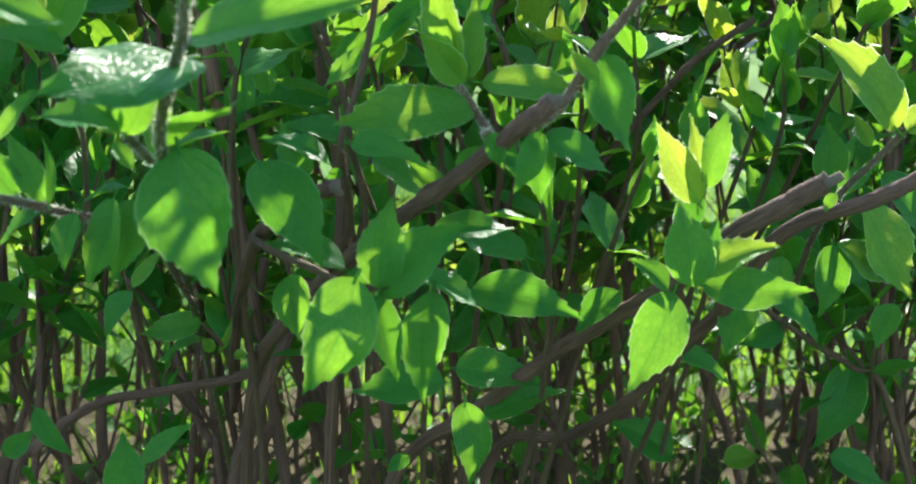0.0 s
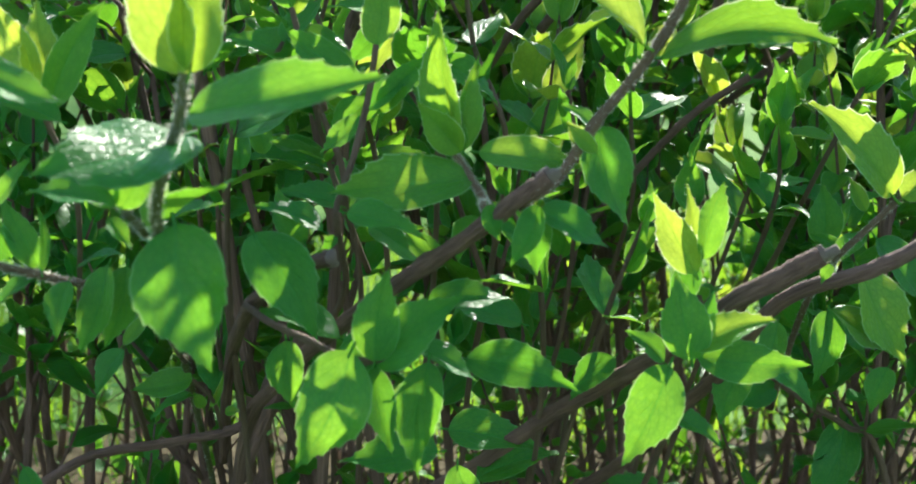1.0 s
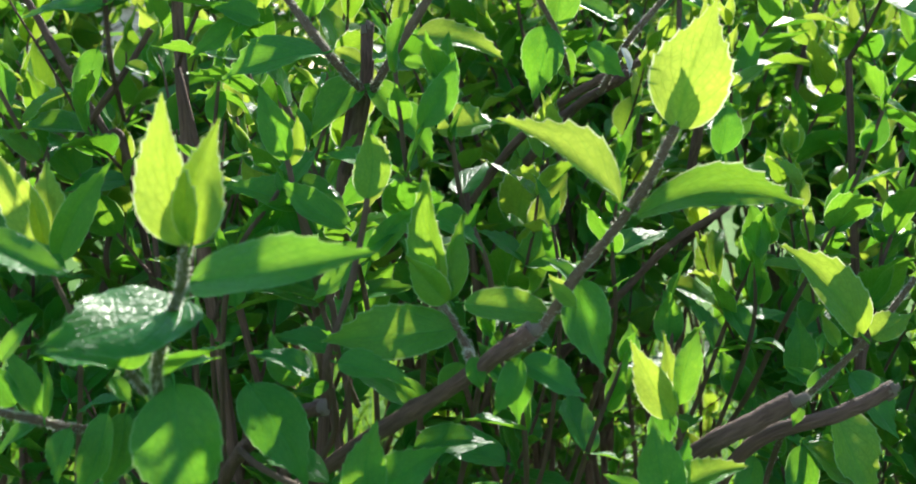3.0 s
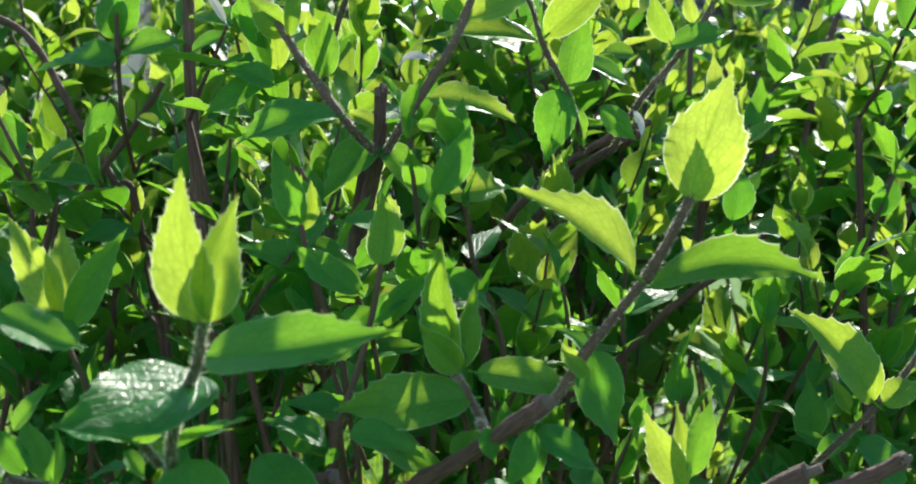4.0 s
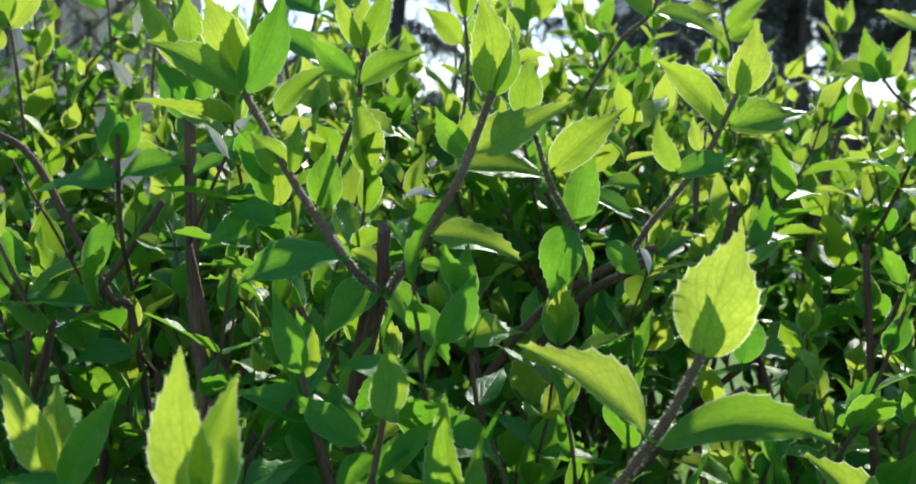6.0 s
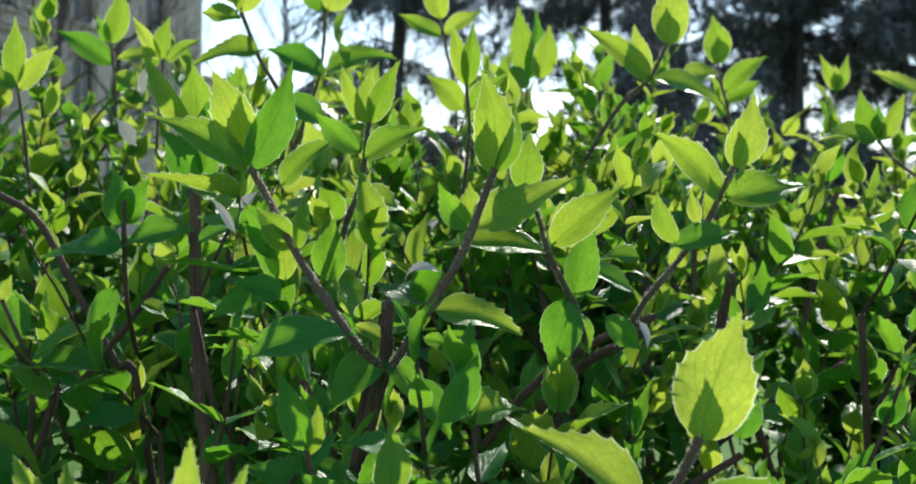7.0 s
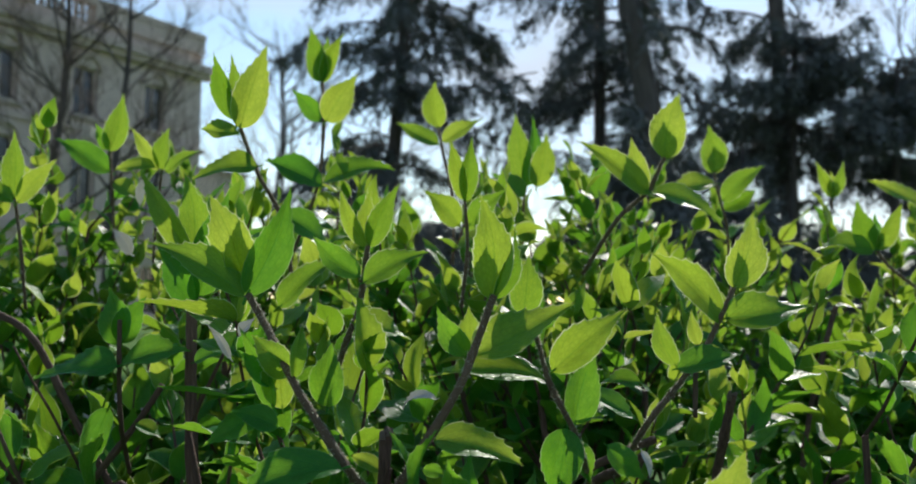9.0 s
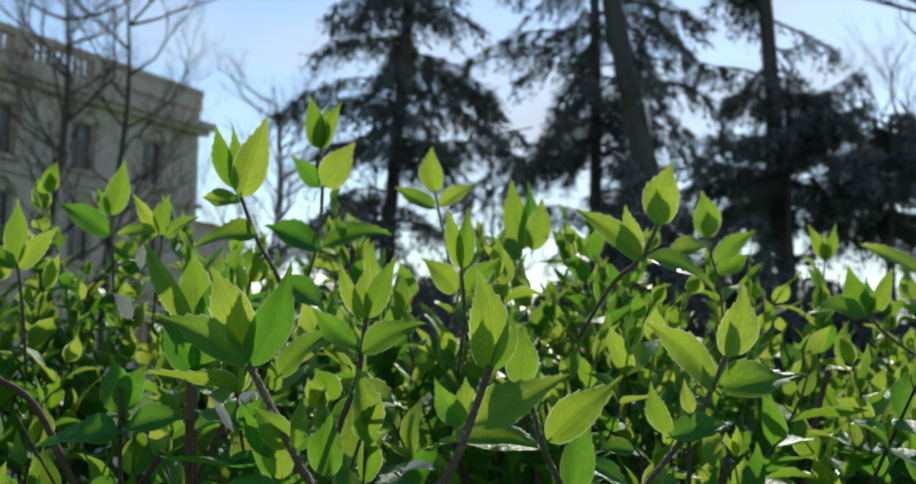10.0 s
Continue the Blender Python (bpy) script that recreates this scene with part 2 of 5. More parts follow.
def blade(width, curl, fold, rows, cols, teeth, seed):
    """An ovate leaf with a drawn-out tip, one unit long from its base along +y, face up; curl bends the tip down (degrees), fold lifts the halves."""
    rng = random.Random(seed)
    verts, uvs, faces = [], [], []
    bend, y, z = 0.0, 0.0, 0.0
    spots = []
    for k in range(rows + 1):
        v = k / rows
        spots.append((y, z, bend))
        bend -= radians(curl) * (0.6 + 0.8 * v) / rows
        y, z = y + math.cos(bend) / rows, z + math.sin(bend) / rows
    ey, ez, _ = spots[-1]
    chord, lean = math.hypot(ey, ez), math.atan2(ez, ey)
    phase, twist, sway = rng.uniform(0, 6), rng.uniform(-0.5, 0.5), rng.uniform(-0.09, 0.09)

    def half_width(v):
        draw = min(1.0, max(0.0, (v - 0.5) / 0.45))
        return (v + 0.004) ** 0.62 * (1.002 - v) ** 1.18 * (1 - 0.42 * draw * draw * (3 - 2 * draw))

    widest = max(half_width(k / 60) for k in range(61))
    for k, (y, z, bend) in enumerate(spots):
        v = k / rows
        w = 0.5 * width * half_width(v) / widest
        for i in range(cols + 1):
            u = 2 * i / cols - 1
            edge = abs(u) == 1.0
            tooth = edge and teeth > 0 and rows * 0.22 < k < rows - 2 and k % 3 == 0
            out = w * u * (1 + (teeth * rng.uniform(0.6, 1.3) if tooth else 0))
            lift = fold * abs(out) * (1.3 - 0.45 * abs(u)) + out * math.sin(twist * (v - 0.4) * 2)
            lift += 0.075 * width * math.sin(phase + 8.0 * v + (2.3 if u > 0 else 0)) * u * u * math.sin(math.pi * v)
            if cols > 2 and 0 < abs(u) < 1:
                lift += 0.012 * width * (abs(math.sin(math.pi * (5.5 * v - 6.0 * (abs(u) / 2) ** 0.8 + 0.5))) - 0.6)
            y_ = y + (0.9 / rows if tooth else 0)
            py, pz = y_ - math.sin(bend) * lift, z + math.cos(bend) * lift
            qy, qz = (py * math.cos(lean) + pz * math.sin(lean)) / chord, (-py * math.sin(lean) + pz * math.cos(lean)) / chord
            verts.append((out + sway * math.sin(math.pi * v) * 0.9, qy, qz))
            uvs.append((0.5 + 0.5 * u, v))
    for k in range(rows):
        for i in range(cols):
            a = k * (cols + 1) + i
            faces.append((a, a + 1, a + cols + 2, a + cols + 1))
    if teeth > 0.04:
        for k in range(2, rows):
            for i, u in ((0, -1), (cols, 1)):
                x, y, z = verts[k * (cols + 1) + i]
                n, far = len(verts), rng.uniform(0.010, 0.026)
                verts += [(x, y - 0.0025, z), (x, y + 0.0025, z), (x + u * far, y + far * rng.uniform(0.1, 0.9), z + far * rng.uniform(-0.5, 0.5))]
                uvs += [(0.5 + 0.5 * u, k / rows)] * 3
                faces.append((n, n + 1, n + 2))
    s = len(verts)
    verts += [(-0.014, -0.09, -0.004), (0.014, -0.09, -0.004), (0.012, 0.05, 0.002), (-0.012, 0.05, 0.002), (0, -0.09, 0.014), (0, 0.05, 0.012)]
    uvs += [(0.5, 0.0)] * 6
    faces += [(s, s + 1, s + 2, s + 3), (s, s + 3, s + 5, s + 4), (s + 1, s + 4, s + 5, s + 2)]
    return np.array(verts), faces, np.array(uvs)


def leaf_pose(base, tip, face):
    """The pose of a blade from its base to its tip, its upper side turned to face."""
    base, tip, face = Vector(base), Vector(tip), Vector(face)
    d = tip - base
    y = d.normalized()
    z = face - face.dot(y) * y
    z = z.normalized() if z.length > 1e-4 else y.orthogonal().normalized()
    x = y.cross(z)
    m = Matrix((x, y, z)).transposed().to_4x4()
    return Matrix.Translation(base) @ m @ Matrix.Scale(d.length, 4)


FINE, COARSE = {}, []
for k in range(14):
    COARSE.append(blade(0.42 + 0.16 * ((k * 7) % 5) / 4, (-10, 15, 35, 60, 25)[k % 5], (0.2, 0.38, 0.55)[k % 3], 7, 2, 0.0, k))


def fine_leaf(width, curl, fold, mat):
    """The mesh of a near leaf, shared by all that are alike."""
    key = (round(width * 20) / 20, round(curl / 10) * 10, round(fold * 10) / 10, mat.name)
    if key not in FINE:
        v, f, uv = blade(*key[:3], 27, 6, 0.055 if mat in (YOUNG, FRESH_SHADED) else 0.025, len(FINE))
        FINE[key] = mesh_of("leaf", v, f, mat, uv)
    return FINE[key]


# ---- ground, path and lawn ----
def ground_height(x, y):
    return 0.02 * noise.noise((x * 0.25, y * 0.25, 0.0))


edges = [-2500, -600, -150, -60, -30, -18, -12, -8, -5, -3.5, -2.4, -1.6, -0.8, 0.0, 0.8, 1.6, 2.4, 3.5, 5, 8, 12, 18, 30, 60, 150, 600, 2500]
gv = [(x, y + 3, ground_height(x, y)) for y in edges for x in edges]
ge = len(edges)
ground = new("ground", mesh_of("ground", gv, [(j * ge + i, j * ge + i + 1, (j + 1) * ge + i + 1, (j + 1) * ge + i) for j in range(ge - 1) for i in range(ge - 1)], GRASS))
tagged(ground, "short green spring lawn reaching the horizon", "lawn", kind="structure")
bed = Heap()
for i in range(17):
    for j in range(12):
        x, y = -2.83 + i / 3, 0.95 + j * 0.16
        bed.put([(x + a / 3, y + b * 0.16, 0.045 + 0.03 * noise.noise(((x + a / 3) * 5, (y + b * 0.16) * 5, 2)) - (0.07 if (j + b) in (0, 12) else 0)) for a, b in ((0, 0), (1, 0), (1, 1), (0, 1))], [(0, 1, 2, 3)])
tagged(new("soil_bed", bed.mesh("soil_bed", SOIL)), "bare brown soil strip under the hedge", "soil", kind="structure")
lane = Heap()
lane.box(-60, 12.5, -0.1, 60, 15.0, 0.035)
tagged(new("path", lane.mesh("path", PAVING, False)), "pale gravel path across the lawn", "path", kind="structure")
for y in (12.42, 15.0):
    stone = Heap()
    stone.box(-60, y, -0.1, 60, y + 0.08, 0.12)
    tagged(new("kerb", stone.mesh("kerb", KERB, False)), "low pale stone kerb beside the path", "kerb", kind="structure")


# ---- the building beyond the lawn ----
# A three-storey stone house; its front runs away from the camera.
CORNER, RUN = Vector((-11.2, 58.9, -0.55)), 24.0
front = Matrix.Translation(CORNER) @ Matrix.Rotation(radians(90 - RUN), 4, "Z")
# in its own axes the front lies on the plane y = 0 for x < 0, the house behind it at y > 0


def building():
    root = new("stone_building")
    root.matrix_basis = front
    tagged(root, "grey-brown stone house with arched windows and roof balustrade", "building", kind="thing")
    bays = [-3.4 - 4.6 * k for k in range(8)]
    rows = [(1.0, 3.1), (5.3, 7.7), (9.0, 11.0)]
    wall = Heap()
    xs = sorted({0.0, -42.0, *[b - 0.75 for b in bays], *[b + 0.75 for b in bays]})
    zs = sorted({-0.3, 12.6, *[z for r in rows for z in r]})
    for x0, x1 in zip(xs, xs[1:]):
        for z0, z1 in zip(zs, zs[1:]):
            if any(abs((x0 + x1) / 2 - b) < 0.7 for b in bays) and any(a <= z0 and z1 <= b for a, b in rows):
                continue
            wall.box(x0, 0, z0, x1, 0.5, z1)
    wall.box(-42, 13.5, -0.3, 0, 14, 12.6)
    wall.box(-0.5, 0.5, -0.3, 0, 13.5, 12.6)
    wall.box(-42, 0.5, -0.3, -41.5, 13.5, 12.6)
    part("wall", wall.mesh("wall", STONE, False), root)
    roof = Heap()
    roof.box(-42, 0, 12.6, 0, 14, 12.9)
    part("roof", roof.mesh("roof", STONE_TRIM, False), root)
    for name, z, h, out in (("cornice", 11.75, 0.25, 0.35), ("cornice", 12.0, 0.35, 0.55), ("cornice", 8.35, 0.22, 0.16), ("cornice", 4.2, 0.3, 0.2)):
        c = Heap()
        c.box(-42, -out, z, out, -0.003, z + h)
        part(name, c.mesh(name, STONE_TRIM, False), root)
    wing = Heap()
    wing.box(0.004, 2.0, -0.3, 7.0, 12.0, 8.1)
    part("side_wing", wing.mesh("side_wing", STONE, False), root)
    slope = Heap()
    slope.put([(0.004, 1.6, 8.1), (7.4, 1.6, 8.1), (7.4, 12.4, 8.1), (0.004, 12.4, 8.1), (0.004, 7.0, 9.4), (6.0, 7.0, 9.0)], [(0, 1, 5, 4), (1, 2, 5), (2, 3, 4, 5), (3, 0, 4), (0, 3, 2, 1)])
    part("wing_roof", slope.mesh("wing_roof", STONE_TRIM, False), root)
    rail = Heap()
    rail.box(-42, -0.2, 13.55, 0.0, 0.25, 13.85)
    part("coping", rail.mesh("coping", STONE_TRIM, False), root)
    solid = Heap()
    solid.box(-6.6, -0.15, 12.9, 0.0, 0.2, 13.55)
    part("parapet", solid.mesh("parapet", STONE, False), root)
    pier, post = Heap(), Heap()
    pier.box(-0.55, -0.2, 12.9, 0.55, 0.25, 13.55)
    pier_me = pier.mesh("pier", STONE_TRIM, False)
    post.put(*tube([(0, 0, 12.9), (0, 0, 13.05), (0, 0, 13.25), (0, 0, 13.55)], 0.11, 0.08, 8, (0.55,)))
    post_me = post.mesh("baluster", STONE_TRIM)
    for k in range(8):
        x = -7.2 - 4.6 * k
        part("pier", pier_me, root, Matrix.Translation((x, 0, 0)))
        for j in range(9):
            part("baluster", post_me, root, Matrix.Translation((x - 0.75 - 0.4 * j, 0, 0)))
    for b in bays:
        for z0, z1 in rows:
            frame_ = Heap()
            frame_.box(b - 0.75, 0.2, z0, b - 0.66, 0.3, z1)
            frame_.box(b + 0.66, 0.2, z0, b + 0.75, 0.3, z1)
            frame_.box(b - 0.66, 0.2, z1 - 0.09, b + 0.66, 0.3, z1)
            frame_.box(b - 0.66, 0.2, z0, b + 0.66, 0.3, z0 + 0.09)
            frame_.box(b - 0.04, 0.2, z0 + 0.09, b + 0.04, 0.3, z1 - 0.09)
            win = part("window", frame_.mesh("window", STONE_TRIM, False), root)
            pane = Heap()
            pane.box(b - 0.7, 0.24, z0 + 0.05, b + 0.7, 0.26, z1 - 0.05)
            part("pane", pane.mesh("pane", GLASS, False), win)
            hood = Heap()
            ring = [(b + r * math.cos(math.pi * k / 9), y, z1 - 0.15 + r * 0.75 * math.sin(math.pi * k / 9)) for k in range(10) for y, r in ((-0.14, 0.78), (-0.14, 1.05), (-0.003, 1.05), (-0.003, 0.78))]
            hood.put(ring, [(4 * k + i, 4 * k + (i + 1) % 4, 4 * k + 4 + (i + 1) % 4, 4 * k + 4 + i) for k in range(9) for i in range(4)] + [(3, 2, 1, 0), (36, 37, 38, 39)])
            part("window_arch", hood.mesh("window_arch", STONE_TRIM, False), win)
            sill = Heap()
            sill.box(b - 0.95, -0.18, z0 - 0.16, b + 0.95, -0.003, z0 - 0.004)
            part("sill", sill.mesh("sill", STONE_TRIM, False), win)
    return root


building()


# ---- trees of the park ----
def bare_tree(x, y, height, thick, seed, lean=0.0, low=0.3, fine=4):
    """A leafless spring tree: trunk, limbs and fine twigs."""
    rng = random.Random(seed)
    root = new("bare_tree")
    root.location = (x, y, 0)
    tagged(root, "leafless grey-brown park tree with fine twigs", "tree", "bare trees", "thing")
    trunk_line = smooth_path([(0, 0, -0.1), (lean * 0.3, 0, height * 0.35), (lean * 0.7 + 0.2, 0.1, height * 0.7), (lean, 0, height)], 5)
    heap = Heap()
    heap.put(*tube(trunk_line, thick, thick * 0.18, 8))
    part("trunk", heap.mesh("trunk", TRUNK), root)
    twigs = Heap()

    def fork(p, d, length, r, depth):
        d = np.array(d) / np.linalg.norm(d)
        bend = np.array([rng.uniform(-0.3, 0.3), rng.uniform(-0.3, 0.3), rng.uniform(-0.05, 0.3)])
        q = p + d * length * 0.5
        e = d + bend
        e /= np.linalg.norm(e)
        t = q + e * length * 0.5
        twigs.put(*tube([p, q, t], r, r * 0.55, 4 if depth < 2 else 3))
        if depth < fine:
            for _ in range(3):
                side = np.array([rng.uniform(-1, 1), rng.uniform(-1, 1), rng.uniform(-0.15, 0.75)])
                at = q + (t - q) * rng.uniform(0, 1)
                fork(at, e + side * 0.9, length * rng.uniform(0.5, 0.72), r * 0.5, depth + 1)

    for k in range(15):
        share = low + (1 - low) * (k + 0.5) / 15
        p = trunk_line[int(share * (len(trunk_line) - 1))]
        a = rng.uniform(0, 6.28)
        fork(p, (math.cos(a), math.sin(a), rng.uniform(0.3, 1.1)), height * 0.24 * (1.15 - 0.6 * share), thick * 0.32, 0)
    part("crown", twigs.mesh("crown", DRYWOOD), root)
    return root


def spruce(x, y, height, thick, seed, low, spread, dense=1.0, lean=0.0, droop=0.35, gaps=0.25):
    """A conifer: straight trunk, drooping limbs hung with dark needle sprays, ragged and full of gaps."""
    rng = random.Random(seed)
    root = new("conifer_tree")
    root.location = (x, y, 0)
    tagged(root, "tall dark conifer with drooping ragged branches", "tree", "conifers of the park", "thing")
    line = smooth_path([(0, 0, -0.1), (lean * 0.3, 0, height * 0.3), (lean * 0.65, 0, height * 0.65), (lean, 0, height)], 6)
    heap = Heap()
    heap.put(*tube(line, thick, thick * 0.25, 9))
    part("trunk", heap.mesh("trunk", TRUNK), root)
    limbs, quads = Heap(), []
    nr = np.random.default_rng(seed)
    z = low
    while z < height - 0.3:
        if rng.random() < gaps * 0.35:
            z += rng.uniform(0.2, 0.5)
        share = (z - low) / (height - low)
        p0 = line[int(min(0.999, z / height) * (len(line) - 1))].copy()
        p0[2] = z
        a = rng.uniform(0, 6.28)
        reach = spread * (1.05 - 0.75 * share) * rng.uniform(0.3, 1.2)
        mid = p0 + [math.cos(a) * reach * 0.5, math.sin(a) * reach * 0.5, -droop * 0.25 * reach + rng.uniform(-0.1, 0.2)]
        end = p0 + [math.cos(a) * reach, math.sin(a) * reach, -droop * reach + rng.uniform(-0.2, 0.25)]
        lift = rng.uniform(-0.35, 0.4) * reach
        mid, end = mid + [0, 0, lift * 0.4], end + [0, 0, lift]
        path = smooth_path([p0, mid, end], 4)
        limbs.put(*tube(path, thick * 0.16, 0.012, 4))
        twigs = 1 + int(62 * dense * max(0.5, reach / 2.2) * (1.0 if z < 10 else 0.35))
        # hanging side twigs, each with a row of short needle sprays
        at = path[(nr.uniform(0.06, 1.0, twigs) ** 0.75 * (len(path) - 1)).astype(int)]
        b = a + nr.choice((-1, 1), twigs) * nr.uniform(0.2, 1.4, twigs)
        way = np.stack([np.cos(b) * 0.7, np.sin(b) * 0.7, -nr.uniform(-0.2, 1.3, twigs) - droop], 1)
        rows_ = 7
        q = (at[:, None] + way[:, None] * (0.065 * np.arange(rows_))[None, :, None]).reshape(-1, 3)
        q = q + nr.uniform(-0.045, 0.045, q.shape)
        c = np.repeat(b, rows_) + nr.uniform(-1.0, 1.0, len(q))
        size = nr.uniform(0.09, 0.21, len(q))
        t = q + np.stack([np.cos(c) * size, np.sin(c) * size, -nr.uniform(-0.2, 1.4, len(q)) * size], 1)
        w = np.stack([-np.sin(c), np.cos(c), nr.uniform(-0.9, 0.9, len(q))], 1) * nr.uniform(0.011, 0.027, len(q))[:, None]
        m = 0.45 * q + 0.55 * t
        quads.append(np.stack([q, m + w, t, m - w], 1).reshape(-1, 3))
        z += rng.uniform(0.06, 0.2) / dense * (1.0 if z < 10 else 2.0)
    part("branchwork", limbs.mesh("branchwork", TRUNK), root, kind="stuff")
    corners = np.concatenate(quads)
    part("crown", mesh_of("crown", corners, np.arange(len(corners)).reshape(-1, 4).tolist(), NEEDLE, None, False), root, kind="stuff")
    return root


spruce(-1.35, 27.0, 19.0, 0.19, 3, 1.6, 3.7, 1.3, 1.3, 0.3, 0.18)
spruce(3.75, 30.0, 21.0, 0.19, 4, 2.2, 3.7, 1.4, -0.3, 0.45, 0.18)
spruce(5.0, 24.5, 20.0, 0.30, 5, 6.4, 1.8, 0.5, -4.2, 0.5)
spruce(7.75, 27.5, 20.0, 0.25, 6, 3.0, 2.7, 0.8, -1.5, 0.25, 0.3)
spruce(7.3, 26.5, 7.2, 0.14, 15, 4.3, 3.8, 2.0, 0.0, 0.05, 0.05)
spruce(3.5, 22.0, 4.7, 0.12, 13, 0.4, 1.9, 1.6, 0.0, 0.15)
spruce(5.4, 23.0, 4.2, 0.12, 14, 0.4, 1.5, 1.6, 0.0, 0.15)
spruce(9.2, 26.0, 6.4, 0.16, 7, 4.3, 3.0, 1.7, 0.1, 0.05)
spruce(4.8, 32.0, 6.0, 0.14, 8, 0.4, 2.8, 1.7, 0.0, 0.2)
spruce(8.0, 31.0, 6.9, 0.14, 9, 4.9, 3.2, 1.7, 0.0, 0.05)
spruce(10.7, 28.0, 7.0, 0.14, 16, 4.4, 3.6, 1.9, 0.0, 0.05)
spruce(12.5, 33.0, 7.4, 0.14, 10, 5.0, 3.2, 1.5, 0.0, 0.2)
spruce(1.2, 36.0, 5.0, 0.12, 12, 0.4, 2.4, 1.3, 0.0, 0.25)
bare_tree(-8.6, 33.0, 11.0, 0.14, 21, 0.3, 0.2, 5)
bare_tree(-11.0, 36.0, 12.0, 0.17, 22, 0.2, 0.2, 5)
bare_tree(-9.7, 31.0, 9.5, 0.09, 28, 0.5, 0.15, 5)
bare_tree(-4.6, 37.0, 9.0, 0.10, 23, -0.3)
bare_tree(11.5, 26.0, 12.0, 0.2, 24, -0.8, 0.25)
bare_tree(-6.5, 48.0, 10.0, 0.13, 25, 0.3, 0.15)
bare_tree(-2.8, 55.0, 11.0, 0.14, 26, -0.2, 0.12)
bare_tree(2.2, 60.0, 11.0, 0.14, 27, 0.2, 0.12)

spruce(-0.9, 34.0, 4.0, 0.10, 41, 0.3, 1.9, 1.6, 0.0, 0.2, 0.05)
spruce(-2.6, 38.0, 4.4, 0.10, 42, 0.3, 2.0, 1.6, 0.0, 0.2, 0.05)
spruce(0.2, 41.0, 4.4, 0.10, 43, 0.3, 2.2, 1.6, 0.0, 0.2, 0.05)
spruce(7.1, 25.5, 2.7, 0.08, 44, 0.2, 1.7, 2.0, 0.0, 0.1, 0.05)
spruce(8.6, 26.5, 2.9, 0.08, 45, 0.2, 1.8, 2.0, 0.0, 0.1, 0.05)
spruce(10.2, 26.0, 2.8, 0.08, 46, 0.2, 1.8, 2.0, 0.0, 0.1, 0.05)
spruce(9.6, 30.5, 3.4, 0.08, 47, 0.2, 2.0, 2.0, 0.0, 0.1, 0.05)
spruce(7.6, 30.5, 3.2, 0.08, 48, 0.2, 2.0, 2.0, 0.0, 0.1, 0.05)


# ---- the hedge ----
def grow(rng, foot, way, length, young, spacing=0.036, size=0.068):
    """A shoot: its line, and the leaves in crossed pairs along it, ending in an upright tuft."""
    line, p, d = [np.array(foot)], np.array(foot, float), np.array(way, float)
    steps = max(3, int(length / spacing))
    leaves = []
    cross = rng.uniform(0, math.pi)
    for k in range(steps):
        d = d / np.linalg.norm(d) + np.array([rng.uniform(-0.14, 0.14), rng.uniform(-0.14, 0.14), 0.08 + rng.uniform(-0.05, 0.08)])
        d /= np.linalg.norm(d)
        p = p + d * spacing
        line.append(p)
        cross += math.pi / 2 + rng.uniform(-0.3, 0.3)
        share = (k + 1) / steps
        a = np.cross(d, [math.cos(cross), math.sin(cross), 0.05])
        a /= np.linalg.norm(a) + 1e-9
        last = k >= steps - 2
        for s in (1, -1):
            if share < 0.25 and rng.random() < 0.4 or rng.random() < 0.06:
                continue
            open_ = rng.uniform(0.15, 0.45) if last else rng.uniform(0.55, 1.25)
            out = d * math.cos(open_) + a * s * math.sin(open_)
            if not last:
                out[2] -= rng.uniform(0.0, 0.55) * (1.1 - share)
            out /= np.linalg.norm(out)
            big = size * rng.uniform(0.6, 1.25) * (0.72 if last else 1.0)
            face = d * 0.9 - a * s * 0.5 + np.array([0, 0, 0.6]) if not last else -a * s + d * 0.1
            leaves.append((p, p + out * big, face, share > 0.6 and young))
    return np.array(line), leaves


def place_leaf(heap, base, tip, face, rng):
    v, f, uv = COARSE[rng.randrange(len(COARSE))]
    m = np.array(leaf_pose(base, tip, face))
    heap.put(v @ m[:3, :3].T + m[:3, 3], f, uv)


